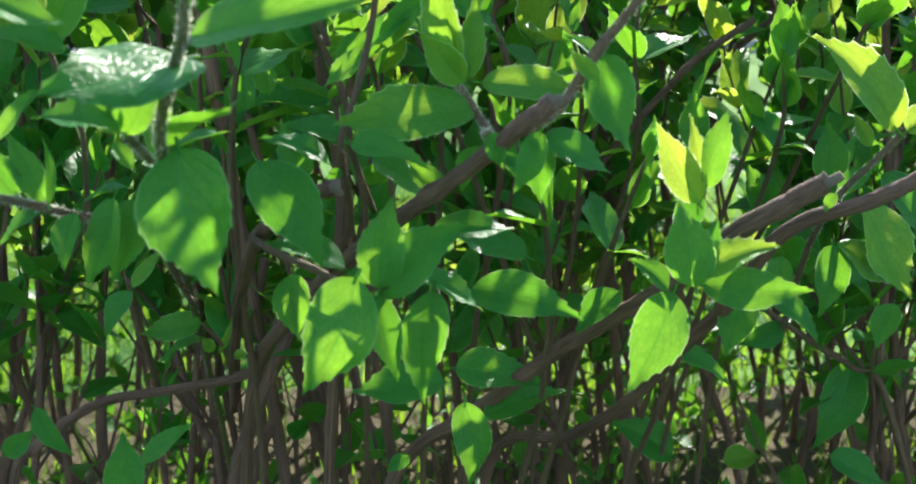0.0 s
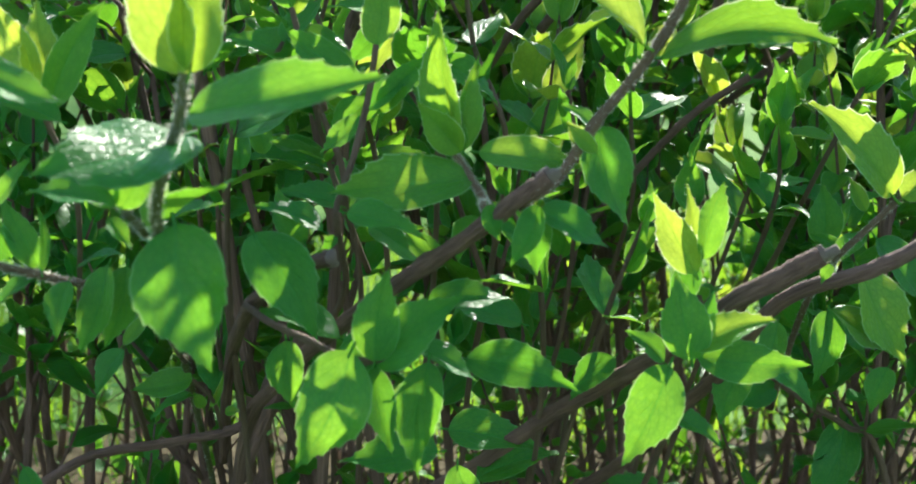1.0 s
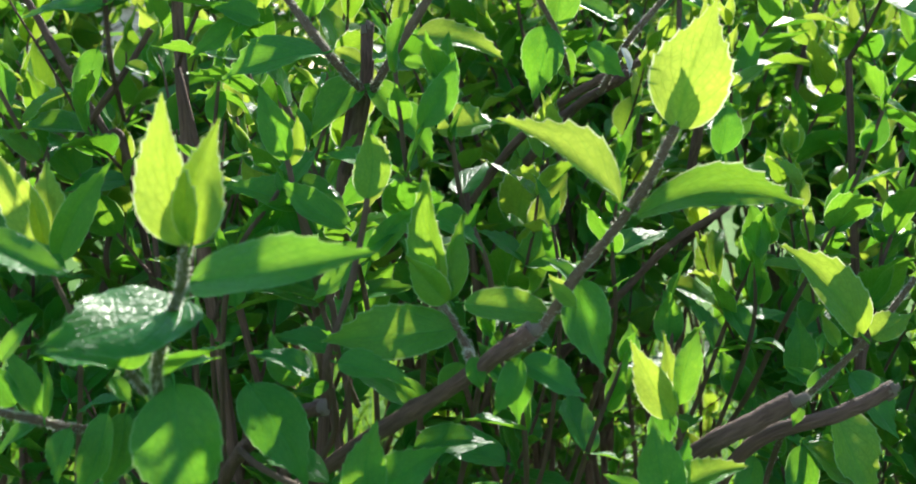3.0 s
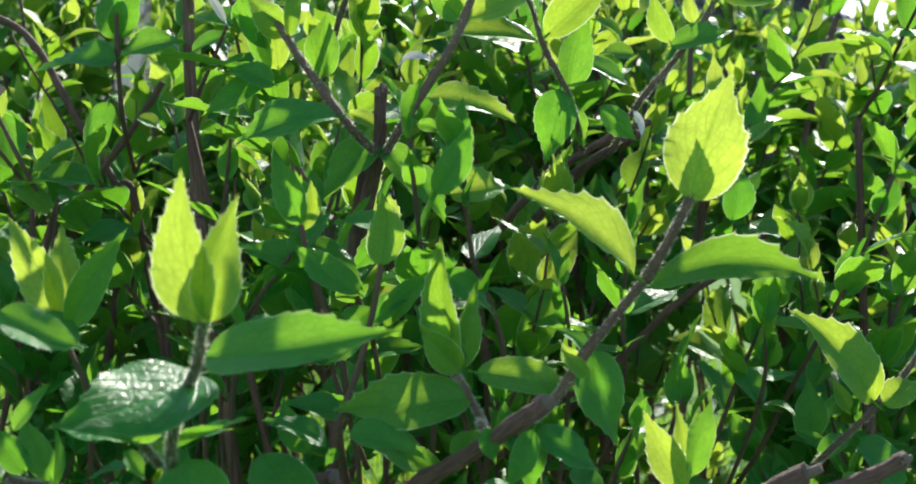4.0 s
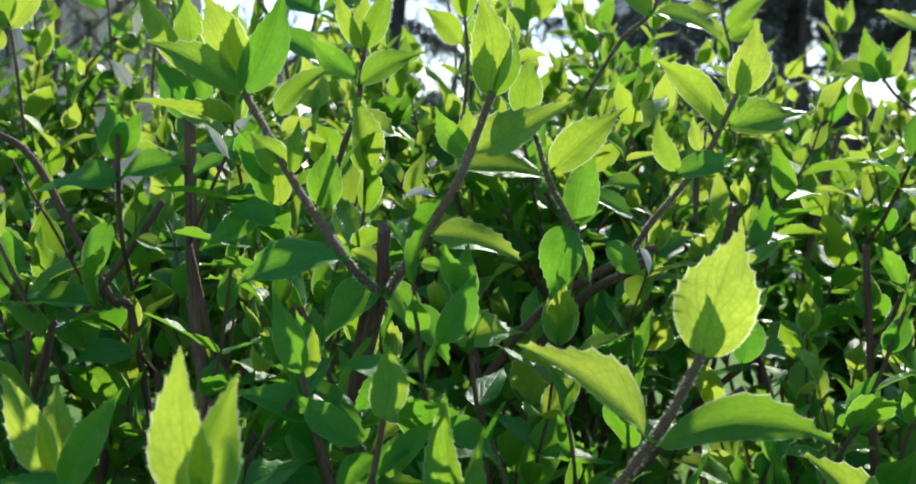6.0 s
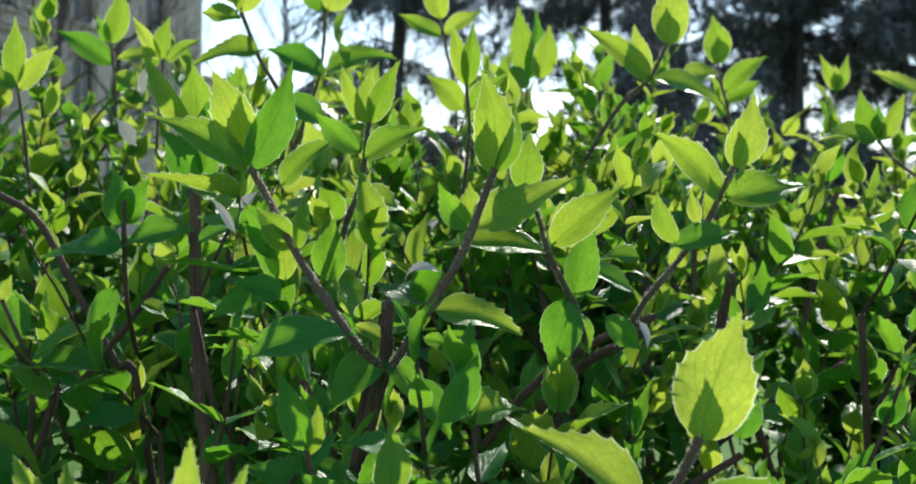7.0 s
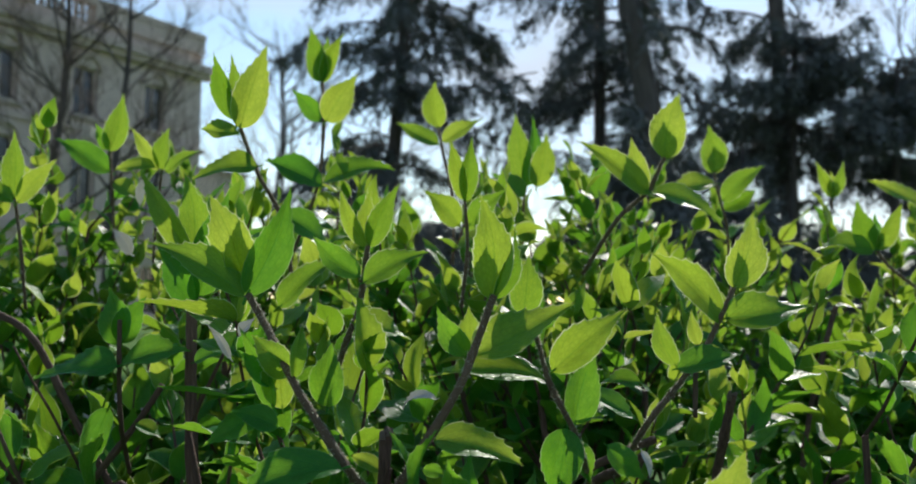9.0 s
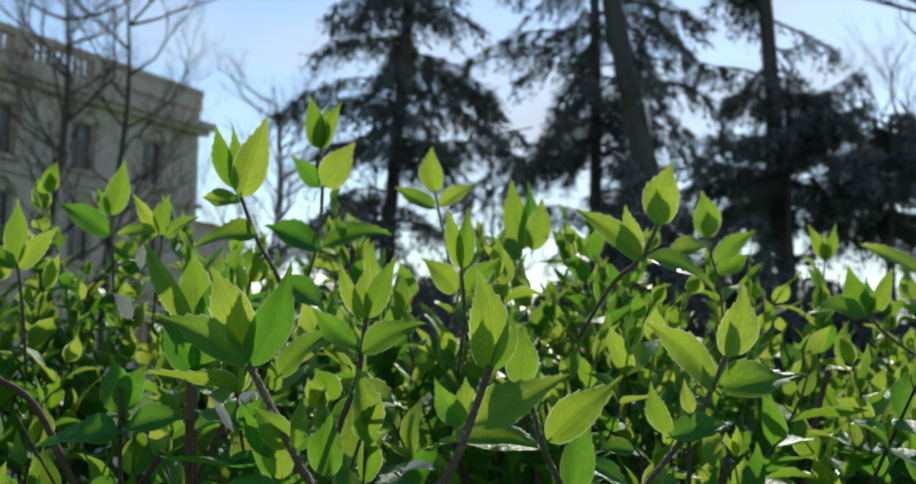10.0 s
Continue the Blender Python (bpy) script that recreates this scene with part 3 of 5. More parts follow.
def shrub(x, y, seed, canes, top, near, front=False, back=False):
    """One bush of the hedge: canes from one stool, side shoots, leaves; on near bushes every leaf is a piece of its own."""
    rng = random.Random(seed)
    root = new("mock_orange_shrub")
    root.location = (x, y, 0.0)
    tagged(root, "leafy green mock orange shrub with brown canes in a hedge", "shrub", "shrubs of the hedge", "thing")
    o = np.array([x, y, 0.0])
    mature, fresh, bright = Heap(), Heap(), Heap()
    count = 0
    for c in range(canes + (1 if near else 4 if back else 0)):
        sucker = c >= canes
        foot = o + [rng.uniform(-0.22, 0.22), rng.uniform(-0.2, 0.2), 0.03]
        high = rng.uniform(0.08, 0.42) if sucker else top * rng.uniform(0.62, 0.9)
        head = foot + [rng.uniform(-0.28, 0.28), rng.uniform(-0.22, 0.22), high]
        mid = 0.5 * (foot + head) + [rng.uniform(-0.07, 0.07), rng.uniform(-0.07, 0.07), 0]
        line = smooth_path([foot, 0.6 * foot + 0.4 * mid + [rng.uniform(-0.03, 0.03), rng.uniform(-0.03, 0.03), 0], mid, head], 5)
        thick = 0.0025 if sucker else rng.uniform(0.004, 0.0085)
        if sucker:
            line = line + [0, 0.2 if back else -0.22, 0]
        heap = Heap()
        heap.put(*tube(line - o, thick, thick * 0.55, 7, (0.3, 0.62, 0.85)))
        shoots = []
        for s in range(4 if sucker else rng.randint(8, 10) if front else rng.randint(8, 11)):
            at = rng.uniform(0.5 if front else 0.78 if back else 0.66, 1.0) ** 0.8 if s else 1.0
            q = line[min(len(line) - 1, int(at * (len(line) - 1)))]
            lean = rng.uniform(0, 6.28)
            spread = rng.uniform(0.25, 1.1)
            way = (math.cos(lean) * spread, math.sin(lean) * spread, 1.0)
            reach = min(rng.uniform(0.18, 0.36), max(0.14, top + 0.06 - q[2]))
            shoots.append(grow(rng, q, way, reach, sucker and back or q[2] + reach > top - 0.32, 0.036, 0.055 if near and sucker else 0.078 if near else 0.072))
        for s in range(rng.randint(1, 2) if near and not sucker else 1):
            q = line[int(rng.uniform(0.06, 0.55) * (len(line) - 1))]
            lean = rng.uniform(0, 6.28)
            shoots.append(grow(rng, q, (math.cos(lean), math.sin(lean), 0.7), rng.uniform(0.1, 0.24), False, 0.036, 0.05))
        for path, leaves in shoots:
            heap.put(*tube(path - o, 0.0024, 0.0012, 5))
        for s in range(3):
            q = line[int(rng.uniform(0.15, 0.8) * (len(line) - 1))]
            way = np.array([rng.uniform(-1, 1), rng.uniform(-1, 1), rng.uniform(-0.2, 0.9)])
            bare = smooth_path([q, q + way * 0.1, q + way * 0.2 + [0, 0, rng.uniform(-0.05, 0.06)]], 3)
            heap.put(*tube(bare - o, 0.0018, 0.0008, 4))
        cane = part("cane", heap.mesh("cane", BARK), root)
        for path, leaves in shoots:
            for base, tip, face, young in leaves:
                if front and (base[1] < (1.3 if base[0] < -0.2 else 1.04) and base[2] > 0.62 or base[2] < 0.6 and rng.random() < 0.65):
                    continue
                if near and count < 285 and base[1] < y:
                    count += 1
                    me = fine_leaf(rng.choice((0.4, 0.45, 0.5, 0.55)), rng.choice((-10, 20, 40, 60)), rng.choice((0.2, 0.4, 0.5)), (YOUNG if rng.random() < 0.6 else FRESH_SHADED) if young else LEAF)
                    part("leaf", me, cane, leaf_pose(base - o, tip - o, face))
                else:
                    place_leaf((bright if rng.random() < 0.55 else fresh) if young else mature, base - o, tip - o, face, rng)
    if mature.n:
        part("foliage", mature.mesh("foliage", LEAF), root, kind="stuff")
    # tip leaves in the duller tone that stands for partial shade
    if fresh.n:
        part("fresh_foliage", fresh.mesh("fresh_foliage", FRESH_SHADED), root, kind="stuff")
    if bright.n:
        part("young_foliage", bright.mesh("young_foliage", YOUNG), root, kind="stuff")
    return root


seed = 11
for row, (y, canes, top) in enumerate(((1.42, 7, 1.22), (1.94, 6, 1.34), (2.4, 10, 1.44))):
    for k in range(10 + row):
        x = (k - (9 + row) / 2) * 0.46
        seed += 1
        side = abs(x) > 1.0 + 0.25 * row
        shrub(x, y, seed, 3 if side else canes + (-2 if row == 0 else 2 if row == 2 else 0) * ((0.2 if row == 0 else -0.3) < x < 1.2), top, row == 0 and abs(x) < 1.2, row == 0, row == 2)

for x in (0.16, 0.7):
    shrub(x, 2.2, 90 + int(x * 10), 6, 1.42, False, False, True)

# grass and weeds behind the hedge
rng = random.Random(77)
tuft = Heap()
for _ in range(12000):
    x, y = rng.uniform(-2.2, 2.2), 1.3 + 3.9 * rng.random() ** 1.2
    high, a, lean, w = rng.uniform(0.05, 0.15), rng.uniform(0, 6.28), rng.uniform(0.1, 0.9), rng.uniform(0.002, 0.005)
    d = np.array([math.cos(a), math.sin(a), 0.0])
    e = np.array([-d[1], d[0], 0.0]) * w
    base, mid = np.array([x, y, 0.0]), np.array([x, y, 0.0]) + d * lean * high * 0.3 + [0, 0, high * 0.65]
    tuft.put([base - e, base + e, mid + e * 0.7, mid - e * 0.7, mid + d * lean * high * 0.5 + [0, 0, high * 0.3]], [(0, 1, 2, 3), (3, 2, 4)], [(0.3, 0.1), (0.7, 0.1), (0.7, 0.5), (0.3, 0.5), (0.5, 0.9)])
tagged(new("grass_tufts", tuft.mesh("grass_tufts", FRESH_SHADED, False)), "long fresh grass blades under and behind the hedge", "grass", kind="stuff")


# ---- the shoots that stand out at the front of the hedge ----
def bush(label, x, y):
    root = new("mock_orange_shrub")
    root.location = (x, y, 0.0)
    return tagged(root, label, "shrub", "shrubs of the hedge", "thing")


def stem(root, points, r_top, r_foot, mat, cut=False):
    """A cane or shoot from its top down to its foot; cut: the top was pruned and has healed into a knob."""
    o = np.array(root.location)
    line = smooth_path([np.array(p) - o for p in points], 10 if mat is BARK else 6)
    rng = random.Random(len(bpy.data.objects))
    for k in range(0, len(line) - 1):
        line[k] += [rng.uniform(-0.05, 0.05) * r_top for _ in range(3)]
    heap = Heap()
    verts, faces, uvs = tube(line, r_top, r_foot, 10, (0.33, 0.71) if cut else (0.27, 0.62))
    if mat is BARK:
        verts = [v + r_top * 0.14 * np.array(noise.noise_vector(Vector(v) * 80)) for v in verts]
    heap.put(verts, faces, uvs)
    ob = part("cane" if mat is BARK else "shoot", heap.mesh("stem", mat), root)
    if cut:
        knob = Heap()
        way = (line[0] - line[1]) / np.linalg.norm(line[0] - line[1])
        for _ in range(7):
            off = np.array([rng.uniform(-1, 1) for _ in range(3)]) * r_top * 0.75
            a = line[0] + off - way * r_top
            knob.put(*tube([a, a + way * r_top * rng.uniform(0.6, 1.1), a + way * r_top * rng.uniform(1.2, 1.7) + off * 0.1], r_top * rng.uniform(0.45, 0.7), r_top * rng.uniform(0.25, 0.5), 7))
        part("cut_end", knob.mesh("cut_end", CUT), ob, label="rough pale pruned end")
    elif mat in (SPROUT, GREEN) and r_top > 0.0018:
        fuzz = Heap()
        for k in range(len(line) - 1):
            for _ in range(64):
                p = line[k] + (line[k + 1] - line[k]) * rng.random()
                out = np.array([rng.gauss(0, 1) for _ in range(3)])
                out /= np.linalg.norm(out)
                side = np.array([rng.uniform(-1, 1) for _ in range(3)]) * 0.0003
                q = p + out * (r_top + (r_foot - r_top) * k / len(line)) * 0.9
                fuzz.put([q - side, q + side, q + out * rng.uniform(0.0014, 0.0036)], [(0, 1, 2)])
        part("fuzz", fuzz.mesh("fuzz", FUZZ), ob, kind="stuff")
    return ob


def leaf(stalk, base, tip, face, width, curl, fold, mat=LEAF):
    o = stalk.parent.location
    return part("leaf", fine_leaf(width, curl, fold, mat), stalk, leaf_pose(Vector(base) - o, Vector(tip) - o, face))


front_left = bush("mock orange shrub with broad shaded green leaves on pruned canes", -0.35, 1.0)
front_middle = bush("mock orange shrub with pruned brown canes and fresh green shoots", 0.0, 1.1)
front_right = bush("mock orange shrub with bright young leaves and cut cane ends", 0.35, 1.05)
rear_left = bush("mock orange shrub with tall brown canes and young tips", -0.5, 1.6)
rear_middle = bush("mock orange shrub with fresh yellow-green shoot tips", 0.0, 1.7)
rear_right = bush("mock orange shrub with sunlit yellow-green shoot tips", 0.5, 1.65)

# front left shoot with the pale shining leaf
s = stem(front_middle, [(-0.132, 0.629, 0.982), (-0.135, 0.627, 0.961), (-0.143, 0.636, 0.944), (-0.152, 0.643, 0.917), (-0.159, 0.673, 0.895), (-0.198, 0.859, 0.815), (-0.245, 1.148, 0.641), (-0.260, 1.311, 0.456), (-0.267, 1.414, 0.200), (-0.269, 1.451, 0.020)], 0.0028, 0.0031, GREEN)
leaf(s, (-0.134, 0.629, 0.982), (-0.143, 0.632, 1.061), (-0.40, -1.00, 0.15), 0.44, -12, 0.50, YOUNG)
leaf(s, (-0.129, 0.627, 0.983), (-0.114, 0.634, 1.048), (0.55, -0.90, 0.20), 0.40, -12, 0.50, YOUNG)
leaf(s, (-0.133, 0.637, 0.981), (-0.136, 0.642, 1.017), (0.00, -1.00, 0.25), 0.50, 10, 0.35, YOUNG)
leaf(s, (-0.138, 0.650, 0.950), (-0.193, 0.574, 0.941), (0.20, -0.42, 0.88), 0.62, 12, 0.15)
leaf(s, (-0.133, 0.640, 0.961), (-0.029, 0.610, 0.982), (0.05, -0.66, 0.75), 0.36, 30, 0.45)
leaf(s, (-0.145, 0.650, 0.904), (-0.126, 0.632, 0.831), (0.02, -0.97, 0.25), 0.66, 8, 0.15)
leaf(s, (-0.157, 0.690, 0.900), (-0.110, 0.640, 0.929), (0.10, -0.30, 0.95), 0.55, 10, 0.20)
leaf(s, (-0.161, 0.714, 0.895), (-0.130, 0.716, 0.904), (0.02, -0.12, 1.05), 0.53, 18, 0.35)
leaf(s, (-0.166, 0.693, 0.893), (-0.161, 0.703, 0.937), (-0.29, -0.91, 0.52), 0.39, 18, 0.35)
leaf(s, (-0.178, 0.713, 0.890), (-0.147, 0.708, 0.871), (0.22, -0.41, 0.91), 0.53, 18, 0.35)
s = stem(front_left, [(-0.180, 0.659, 0.928), (-0.176, 0.666, 0.912), (-0.165, 0.672, 0.894)], 0.0019, 0.0021, GREEN)
leaf(s, (-0.174, 0.646, 0.914), (-0.221, 0.647, 0.921), (0.02, -0.29, 0.99), 0.53, 40, 0.35)
leaf(s, (-0.176, 0.655, 0.913), (-0.195, 0.661, 0.937), (-0.29, -0.89, 0.62), 0.53, 18, 0.35)
leaf(s, (-0.173, 0.655, 0.912), (-0.160, 0.661, 0.938), (0.31, -0.91, 0.51), 0.53, 18, 0.35)
leaf(s, (-0.180, 0.655, 0.907), (-0.168, 0.652, 0.891), (0.51, -0.55, 0.73), 0.53, 18, 0.35)

# low side twig at the left
s = stem(front_left, [(-0.275, 0.747, 0.863), (-0.257, 0.756, 0.856), (-0.234, 0.764, 0.848), (-0.211, 0.830, 0.822), (-0.223, 1.013, 0.723)], 0.0023, 0.0026, SPROUT)
leaf(s, (-0.230, 0.745, 0.853), (-0.237, 0.737, 0.819), (-0.29, -0.87, 0.71), 0.53, 20, 0.35)
leaf(s, (-0.210, 0.757, 0.859), (-0.227, 0.745, 0.808), (-0.19, -0.89, 0.61), 0.46, 20, 0.35)
leaf(s, (-0.201, 0.766, 0.857), (-0.215, 0.755, 0.808), (0.11, -0.89, 0.61), 0.47, 20, 0.35)
leaf(s, (-0.208, 0.778, 0.862), (-0.235, 0.776, 0.854), (0.02, -0.17, 1.06), 0.53, 18, 0.35)
leaf(s, (-0.246, 0.746, 0.859), (-0.250, 0.755, 0.900), (0.51, -0.93, 0.41), 0.16, 18, 0.60)
leaf(s, (-0.254, 0.766, 0.857), (-0.277, 0.775, 0.899), (-0.19, -0.91, 0.52), 0.40, 18, 0.35)
leaf(s, (-0.254, 0.755, 0.852), (-0.279, 0.750, 0.833), (-0.18, -0.41, 0.92), 0.53, 18, 0.35)
leaf(s, (-0.271, 0.767, 0.862), (-0.292, 0.773, 0.890), (-0.39, -0.89, 0.62), 0.53, 18, 0.35)
leaf(s, (-0.260, 0.715, 0.902), (-0.239, 0.721, 0.930), (-0.49, -0.91, 0.52), 0.38, 18, 0.35)
leaf(s, (-0.233, 0.621, 0.988), (-0.187, 0.619, 0.970), (-0.02, -0.51, 0.95), 0.53, -20, 0.35)

# far left upright pair
s = stem(front_left, [(-0.251, 0.779, 0.959), (-0.246, 0.777, 0.942), (-0.236, 0.792, 0.893), (-0.259, 0.852, 0.785)], 0.0016, 0.0017, SPROUT)
leaf(s, (-0.251, 0.779, 0.960), (-0.283, 0.785, 1.021), (-0.41, -0.97, 0.29), 0.46, 18, 0.35, YOUNG)
leaf(s, (-0.248, 0.779, 0.960), (-0.250, 0.785, 1.018), (0.29, -0.98, 0.30), 0.40, 18, 0.35, YOUNG)
leaf(s, (-0.241, 0.768, 0.954), (-0.205, 0.774, 1.017), (0.59, -0.98, 0.30), 0.29, 18, 0.35)
leaf(s, (-0.233, 0.757, 0.946), (-0.283, 0.759, 0.959), (-0.02, -0.41, 0.94), 0.53, 18, 0.35)

# twig with the hanging leaves in the middle
s = stem(front_middle, [(-0.032, 0.718, 0.819), (-0.049, 0.716, 0.812), (-0.067, 0.721, 0.812), (-0.087, 0.728, 0.820), (-0.114, 0.750, 0.826), (-0.133, 0.781, 0.829)], 0.0020, 0.0023, TWIG)
leaf(s, (-0.062, 0.706, 0.820), (-0.094, 0.690, 0.756), (-0.15, -0.95, 0.30), 0.62, 8, 0.20)
leaf(s, (-0.049, 0.714, 0.812), (-0.040, 0.724, 0.865), (0.10, -0.93, 0.40), 0.50, 8, 0.50)
leaf(s, (-0.048, 0.716, 0.809), (0.003, 0.722, 0.848), (0.20, -0.75, 0.60), 0.50, 15, 0.35)
leaf(s, (-0.055, 0.744, 0.800), (-0.041, 0.732, 0.748), (0.21, -0.89, 0.61), 0.41, 18, 0.35)
leaf(s, (-0.019, 0.750, 0.800), (-0.026, 0.740, 0.730), (0.10, -0.95, 0.30), 0.42, 10, 0.35)
leaf(s, (-0.036, 0.727, 0.816), (-0.048, 0.734, 0.845), (-0.39, -0.91, 0.52), 0.53, 18, 0.35)
leaf(s, (-0.027, 0.766, 0.806), (0.012, 0.761, 0.783), (0.22, -0.29, 0.98), 0.53, 18, 0.35)
leaf(s, (-0.015, 0.799, 0.725), (-0.081, 0.797, 0.719), (0.02, -0.51, 0.93), 0.51, 18, 0.35)
leaf(s, (-0.075, 0.776, 0.808), (-0.129, 0.780, 0.824), (0.02, -0.29, 0.99), 0.53, 18, 0.35)
leaf(s, (0.004, 0.800, 0.787), (0.076, 0.785, 0.769), (0.05, -0.85, 0.50), 0.42, 15, 0.30)
leaf(s, (-0.119, 0.735, 0.883), (-0.081, 0.715, 0.823), (0.20, -0.95, 0.30), 0.52, 12, 0.30)
leaf(s, (-0.113, 0.814, 0.796), (-0.106, 0.804, 0.751), (-0.19, -0.89, 0.61), 0.53, 18, 0.35)
leaf(s, (-0.020, 0.801, 0.824), (0.036, 0.802, 0.826), (0.02, -0.39, 1.01), 0.53, 18, 0.35)
leaf(s, (0.043, 0.875, 0.790), (-0.022, 0.880, 0.813), (0.02, -0.41, 0.91), 0.50, 18, 0.35)
leaf(s, (-0.037, 0.836, 0.801), (-0.093, 0.828, 0.764), (-0.19, -0.86, 0.71), 0.40, 18, 0.35)

# pruned cane and its knob
s = stem(front_middle, [(0.052, 0.744, 0.913), (0.034, 0.748, 0.899), (0.003, 0.775, 0.870), (-0.035, 0.804, 0.839), (-0.078, 0.856, 0.797), (-0.135, 0.963, 0.726), (-0.202, 1.138, 0.597), (-0.247, 1.271, 0.280), (-0.263, 1.326, 0.020)], 0.0055, 0.0061, BARK, cut=True)
leaf(s, (0.017, 0.755, 0.895), (0.024, 0.751, 0.873), (0.01, -0.86, 0.71), 0.53, 18, 0.35)
leaf(s, (0.046, 0.746, 0.896), (0.029, 0.738, 0.861), (-0.19, -0.89, 0.61), 0.46, 18, 0.35)
leaf(s, (0.048, 0.755, 0.892), (0.090, 0.750, 0.868), (0.32, -0.63, 0.85), 0.53, 18, 0.35)
leaf(s, (0.047, 0.774, 0.887), (0.047, 0.766, 0.849), (0.01, -0.89, 0.61), 0.53, 18, 0.35)
leaf(s, (0.011, 0.813, 0.878), (-0.001, 0.807, 0.849), (-0.29, -0.87, 0.71), 0.53, 18, 0.35)
leaf(s, (-0.012, 0.807, 0.850), (-0.038, 0.812, 0.872), (-0.28, -0.63, 0.87), 0.52, 18, 0.35)
s = stem(front_middle, [(-0.077, 0.748, 0.865), (-0.096, 0.757, 0.857), (-0.115, 0.764, 0.843), (-0.143, 0.837, 0.807), (-0.205, 1.107, 0.686), (-0.255, 1.325, 0.518)], 0.0048, 0.0054, BARK, cut=True)
leaf(s, (-0.085, 0.791, 0.873), (-0.128, 0.795, 0.889), (-0.08, -0.29, 0.99), 0.53, 18, 0.35)
leaf(s, (-0.068, 0.774, 0.887), (-0.019, 0.770, 0.870), (0.22, -0.51, 0.93), 0.52, 40, 0.35)
leaf(s, (-0.101, 0.829, 0.859), (-0.119, 0.837, 0.897), (-0.19, -0.89, 0.61), 0.47, 18, 0.35)
leaf(s, (-0.060, 0.851, 0.866), (-0.013, 0.844, 0.835), (0.22, -0.51, 0.93), 0.53, 18, 0.35)

# right shoot with the large bright leaf
s = stem(front_right, [(0.149, 0.803, 1.035), (0.132, 0.799, 1.002), (0.112, 0.797, 0.972), (0.083, 0.784, 0.940), (0.060, 0.774, 0.908), (0.037, 0.751, 0.896)], 0.0030, 0.0034, SPROUT)
leaf(s, (0.149, 0.803, 1.034), (0.175, 0.808, 1.117), (-0.05, -1.00, 0.15), 0.60, -8, 0.15, YOUNG)
leaf(s, (0.151, 0.812, 1.034), (0.155, 0.816, 1.080), (0.00, -1.00, 0.20), 0.46, 8, 0.30, FRESH_SHADED)
leaf(s, (0.212, 0.961, 1.007), (0.214, 0.969, 1.054), (0.19, -0.96, 0.35), 0.53, 18, 0.35)
leaf(s, (0.111, 0.790, 0.987), (0.032, 0.800, 1.041), (-0.15, -0.42, 0.90), 0.42, 35, 0.80, YOUNG)
leaf(s, (0.124, 0.797, 0.978), (0.235, 0.785, 0.980), (0.02, -0.72, 0.68), 0.30, 60, 0.35, FRESH_SHADED)
leaf(s, (0.085, 0.806, 0.933), (0.063, 0.809, 0.949), (-0.18, -0.39, 1.01), 0.53, 18, 0.35)
leaf(s, (0.086, 0.795, 0.936), (0.104, 0.780, 0.875), (0.20, -0.92, 0.35), 0.50, 14, 0.35)
leaf(s, (0.080, 0.804, 0.924), (0.068, 0.807, 0.939), (-0.39, -0.89, 0.62), 0.58, 18, 0.35, YOUNG)
leaf(s, (0.082, 0.772, 0.924), (0.064, 0.774, 0.942), (-0.41, -0.95, 0.49), 0.38, 18, 0.35, YOUNG)

# shoot with the upright folded leaf
s = stem(front_middle, [(-0.002, 0.813, 0.918), (0.005, 0.807, 0.907), (0.016, 0.790, 0.891), (0.015, 0.785, 0.890), (0.021, 0.773, 0.881)], 0.0025, 0.0028, SPROUT)
leaf(s, (-0.001, 0.813, 0.920), (-0.012, 0.820, 1.009), (-0.65, -0.85, 0.15), 0.36, -10, 0.70, FRESH_SHADED)
leaf(s, (0.001, 0.818, 0.919), (0.014, 0.824, 0.980), (0.70, -0.85, 0.15), 0.36, -8, 0.55, FRESH_SHADED)
leaf(s, (0.001, 0.806, 0.920), (-0.026, 0.800, 0.953), (-0.35, -0.85, 0.45), 0.52, 10, 0.35, YOUNG)
leaf(s, (0.008, 0.802, 0.903), (-0.082, 0.795, 0.896), (-0.05, -0.75, 0.65), 0.44, 45, 0.30, FRESH_SHADED)
leaf(s, (0.013, 0.802, 0.920), (0.082, 0.795, 0.909), (0.05, -0.70, 0.70), 0.42, 30, 0.30, FRESH_SHADED)
leaf(s, (0.003, 0.822, 0.918), (-0.030, 0.829, 0.961), (-0.31, -0.92, 0.55), 0.38, 18, 0.35)

# shoot with the round bud leaf
s = stem(front_middle, [(-0.052, 0.840, 0.985), (-0.058, 0.837, 0.951), (-0.067, 0.823, 0.915), (-0.077, 0.810, 0.886), (-0.077, 0.811, 0.868), (-0.076, 0.842, 0.824), (-0.097, 0.873, 0.781)], 0.0022, 0.0024, TWIG)
leaf(s, (-0.052, 0.840, 0.985), (-0.052, 0.844, 1.036), (0.00, -1.00, 0.20), 0.52, -8, 0.30, FRESH_SHADED)
leaf(s, (-0.069, 0.868, 0.962), (-0.116, 0.871, 0.996), (-0.22, -0.64, 0.84), 0.46, 18, 0.35)
leaf(s, (-0.054, 0.876, 0.938), (-0.010, 0.879, 0.979), (0.29, -0.87, 0.56), 0.30, 18, 0.35)
leaf(s, (-0.060, 0.876, 0.940), (-0.025, 0.878, 0.963), (0.18, -0.62, 0.87), 0.50, 18, 0.35)
leaf(s, (-0.063, 0.855, 0.936), (-0.093, 0.853, 0.912), (-0.32, -0.73, 0.77), 0.50, 18, 0.35)
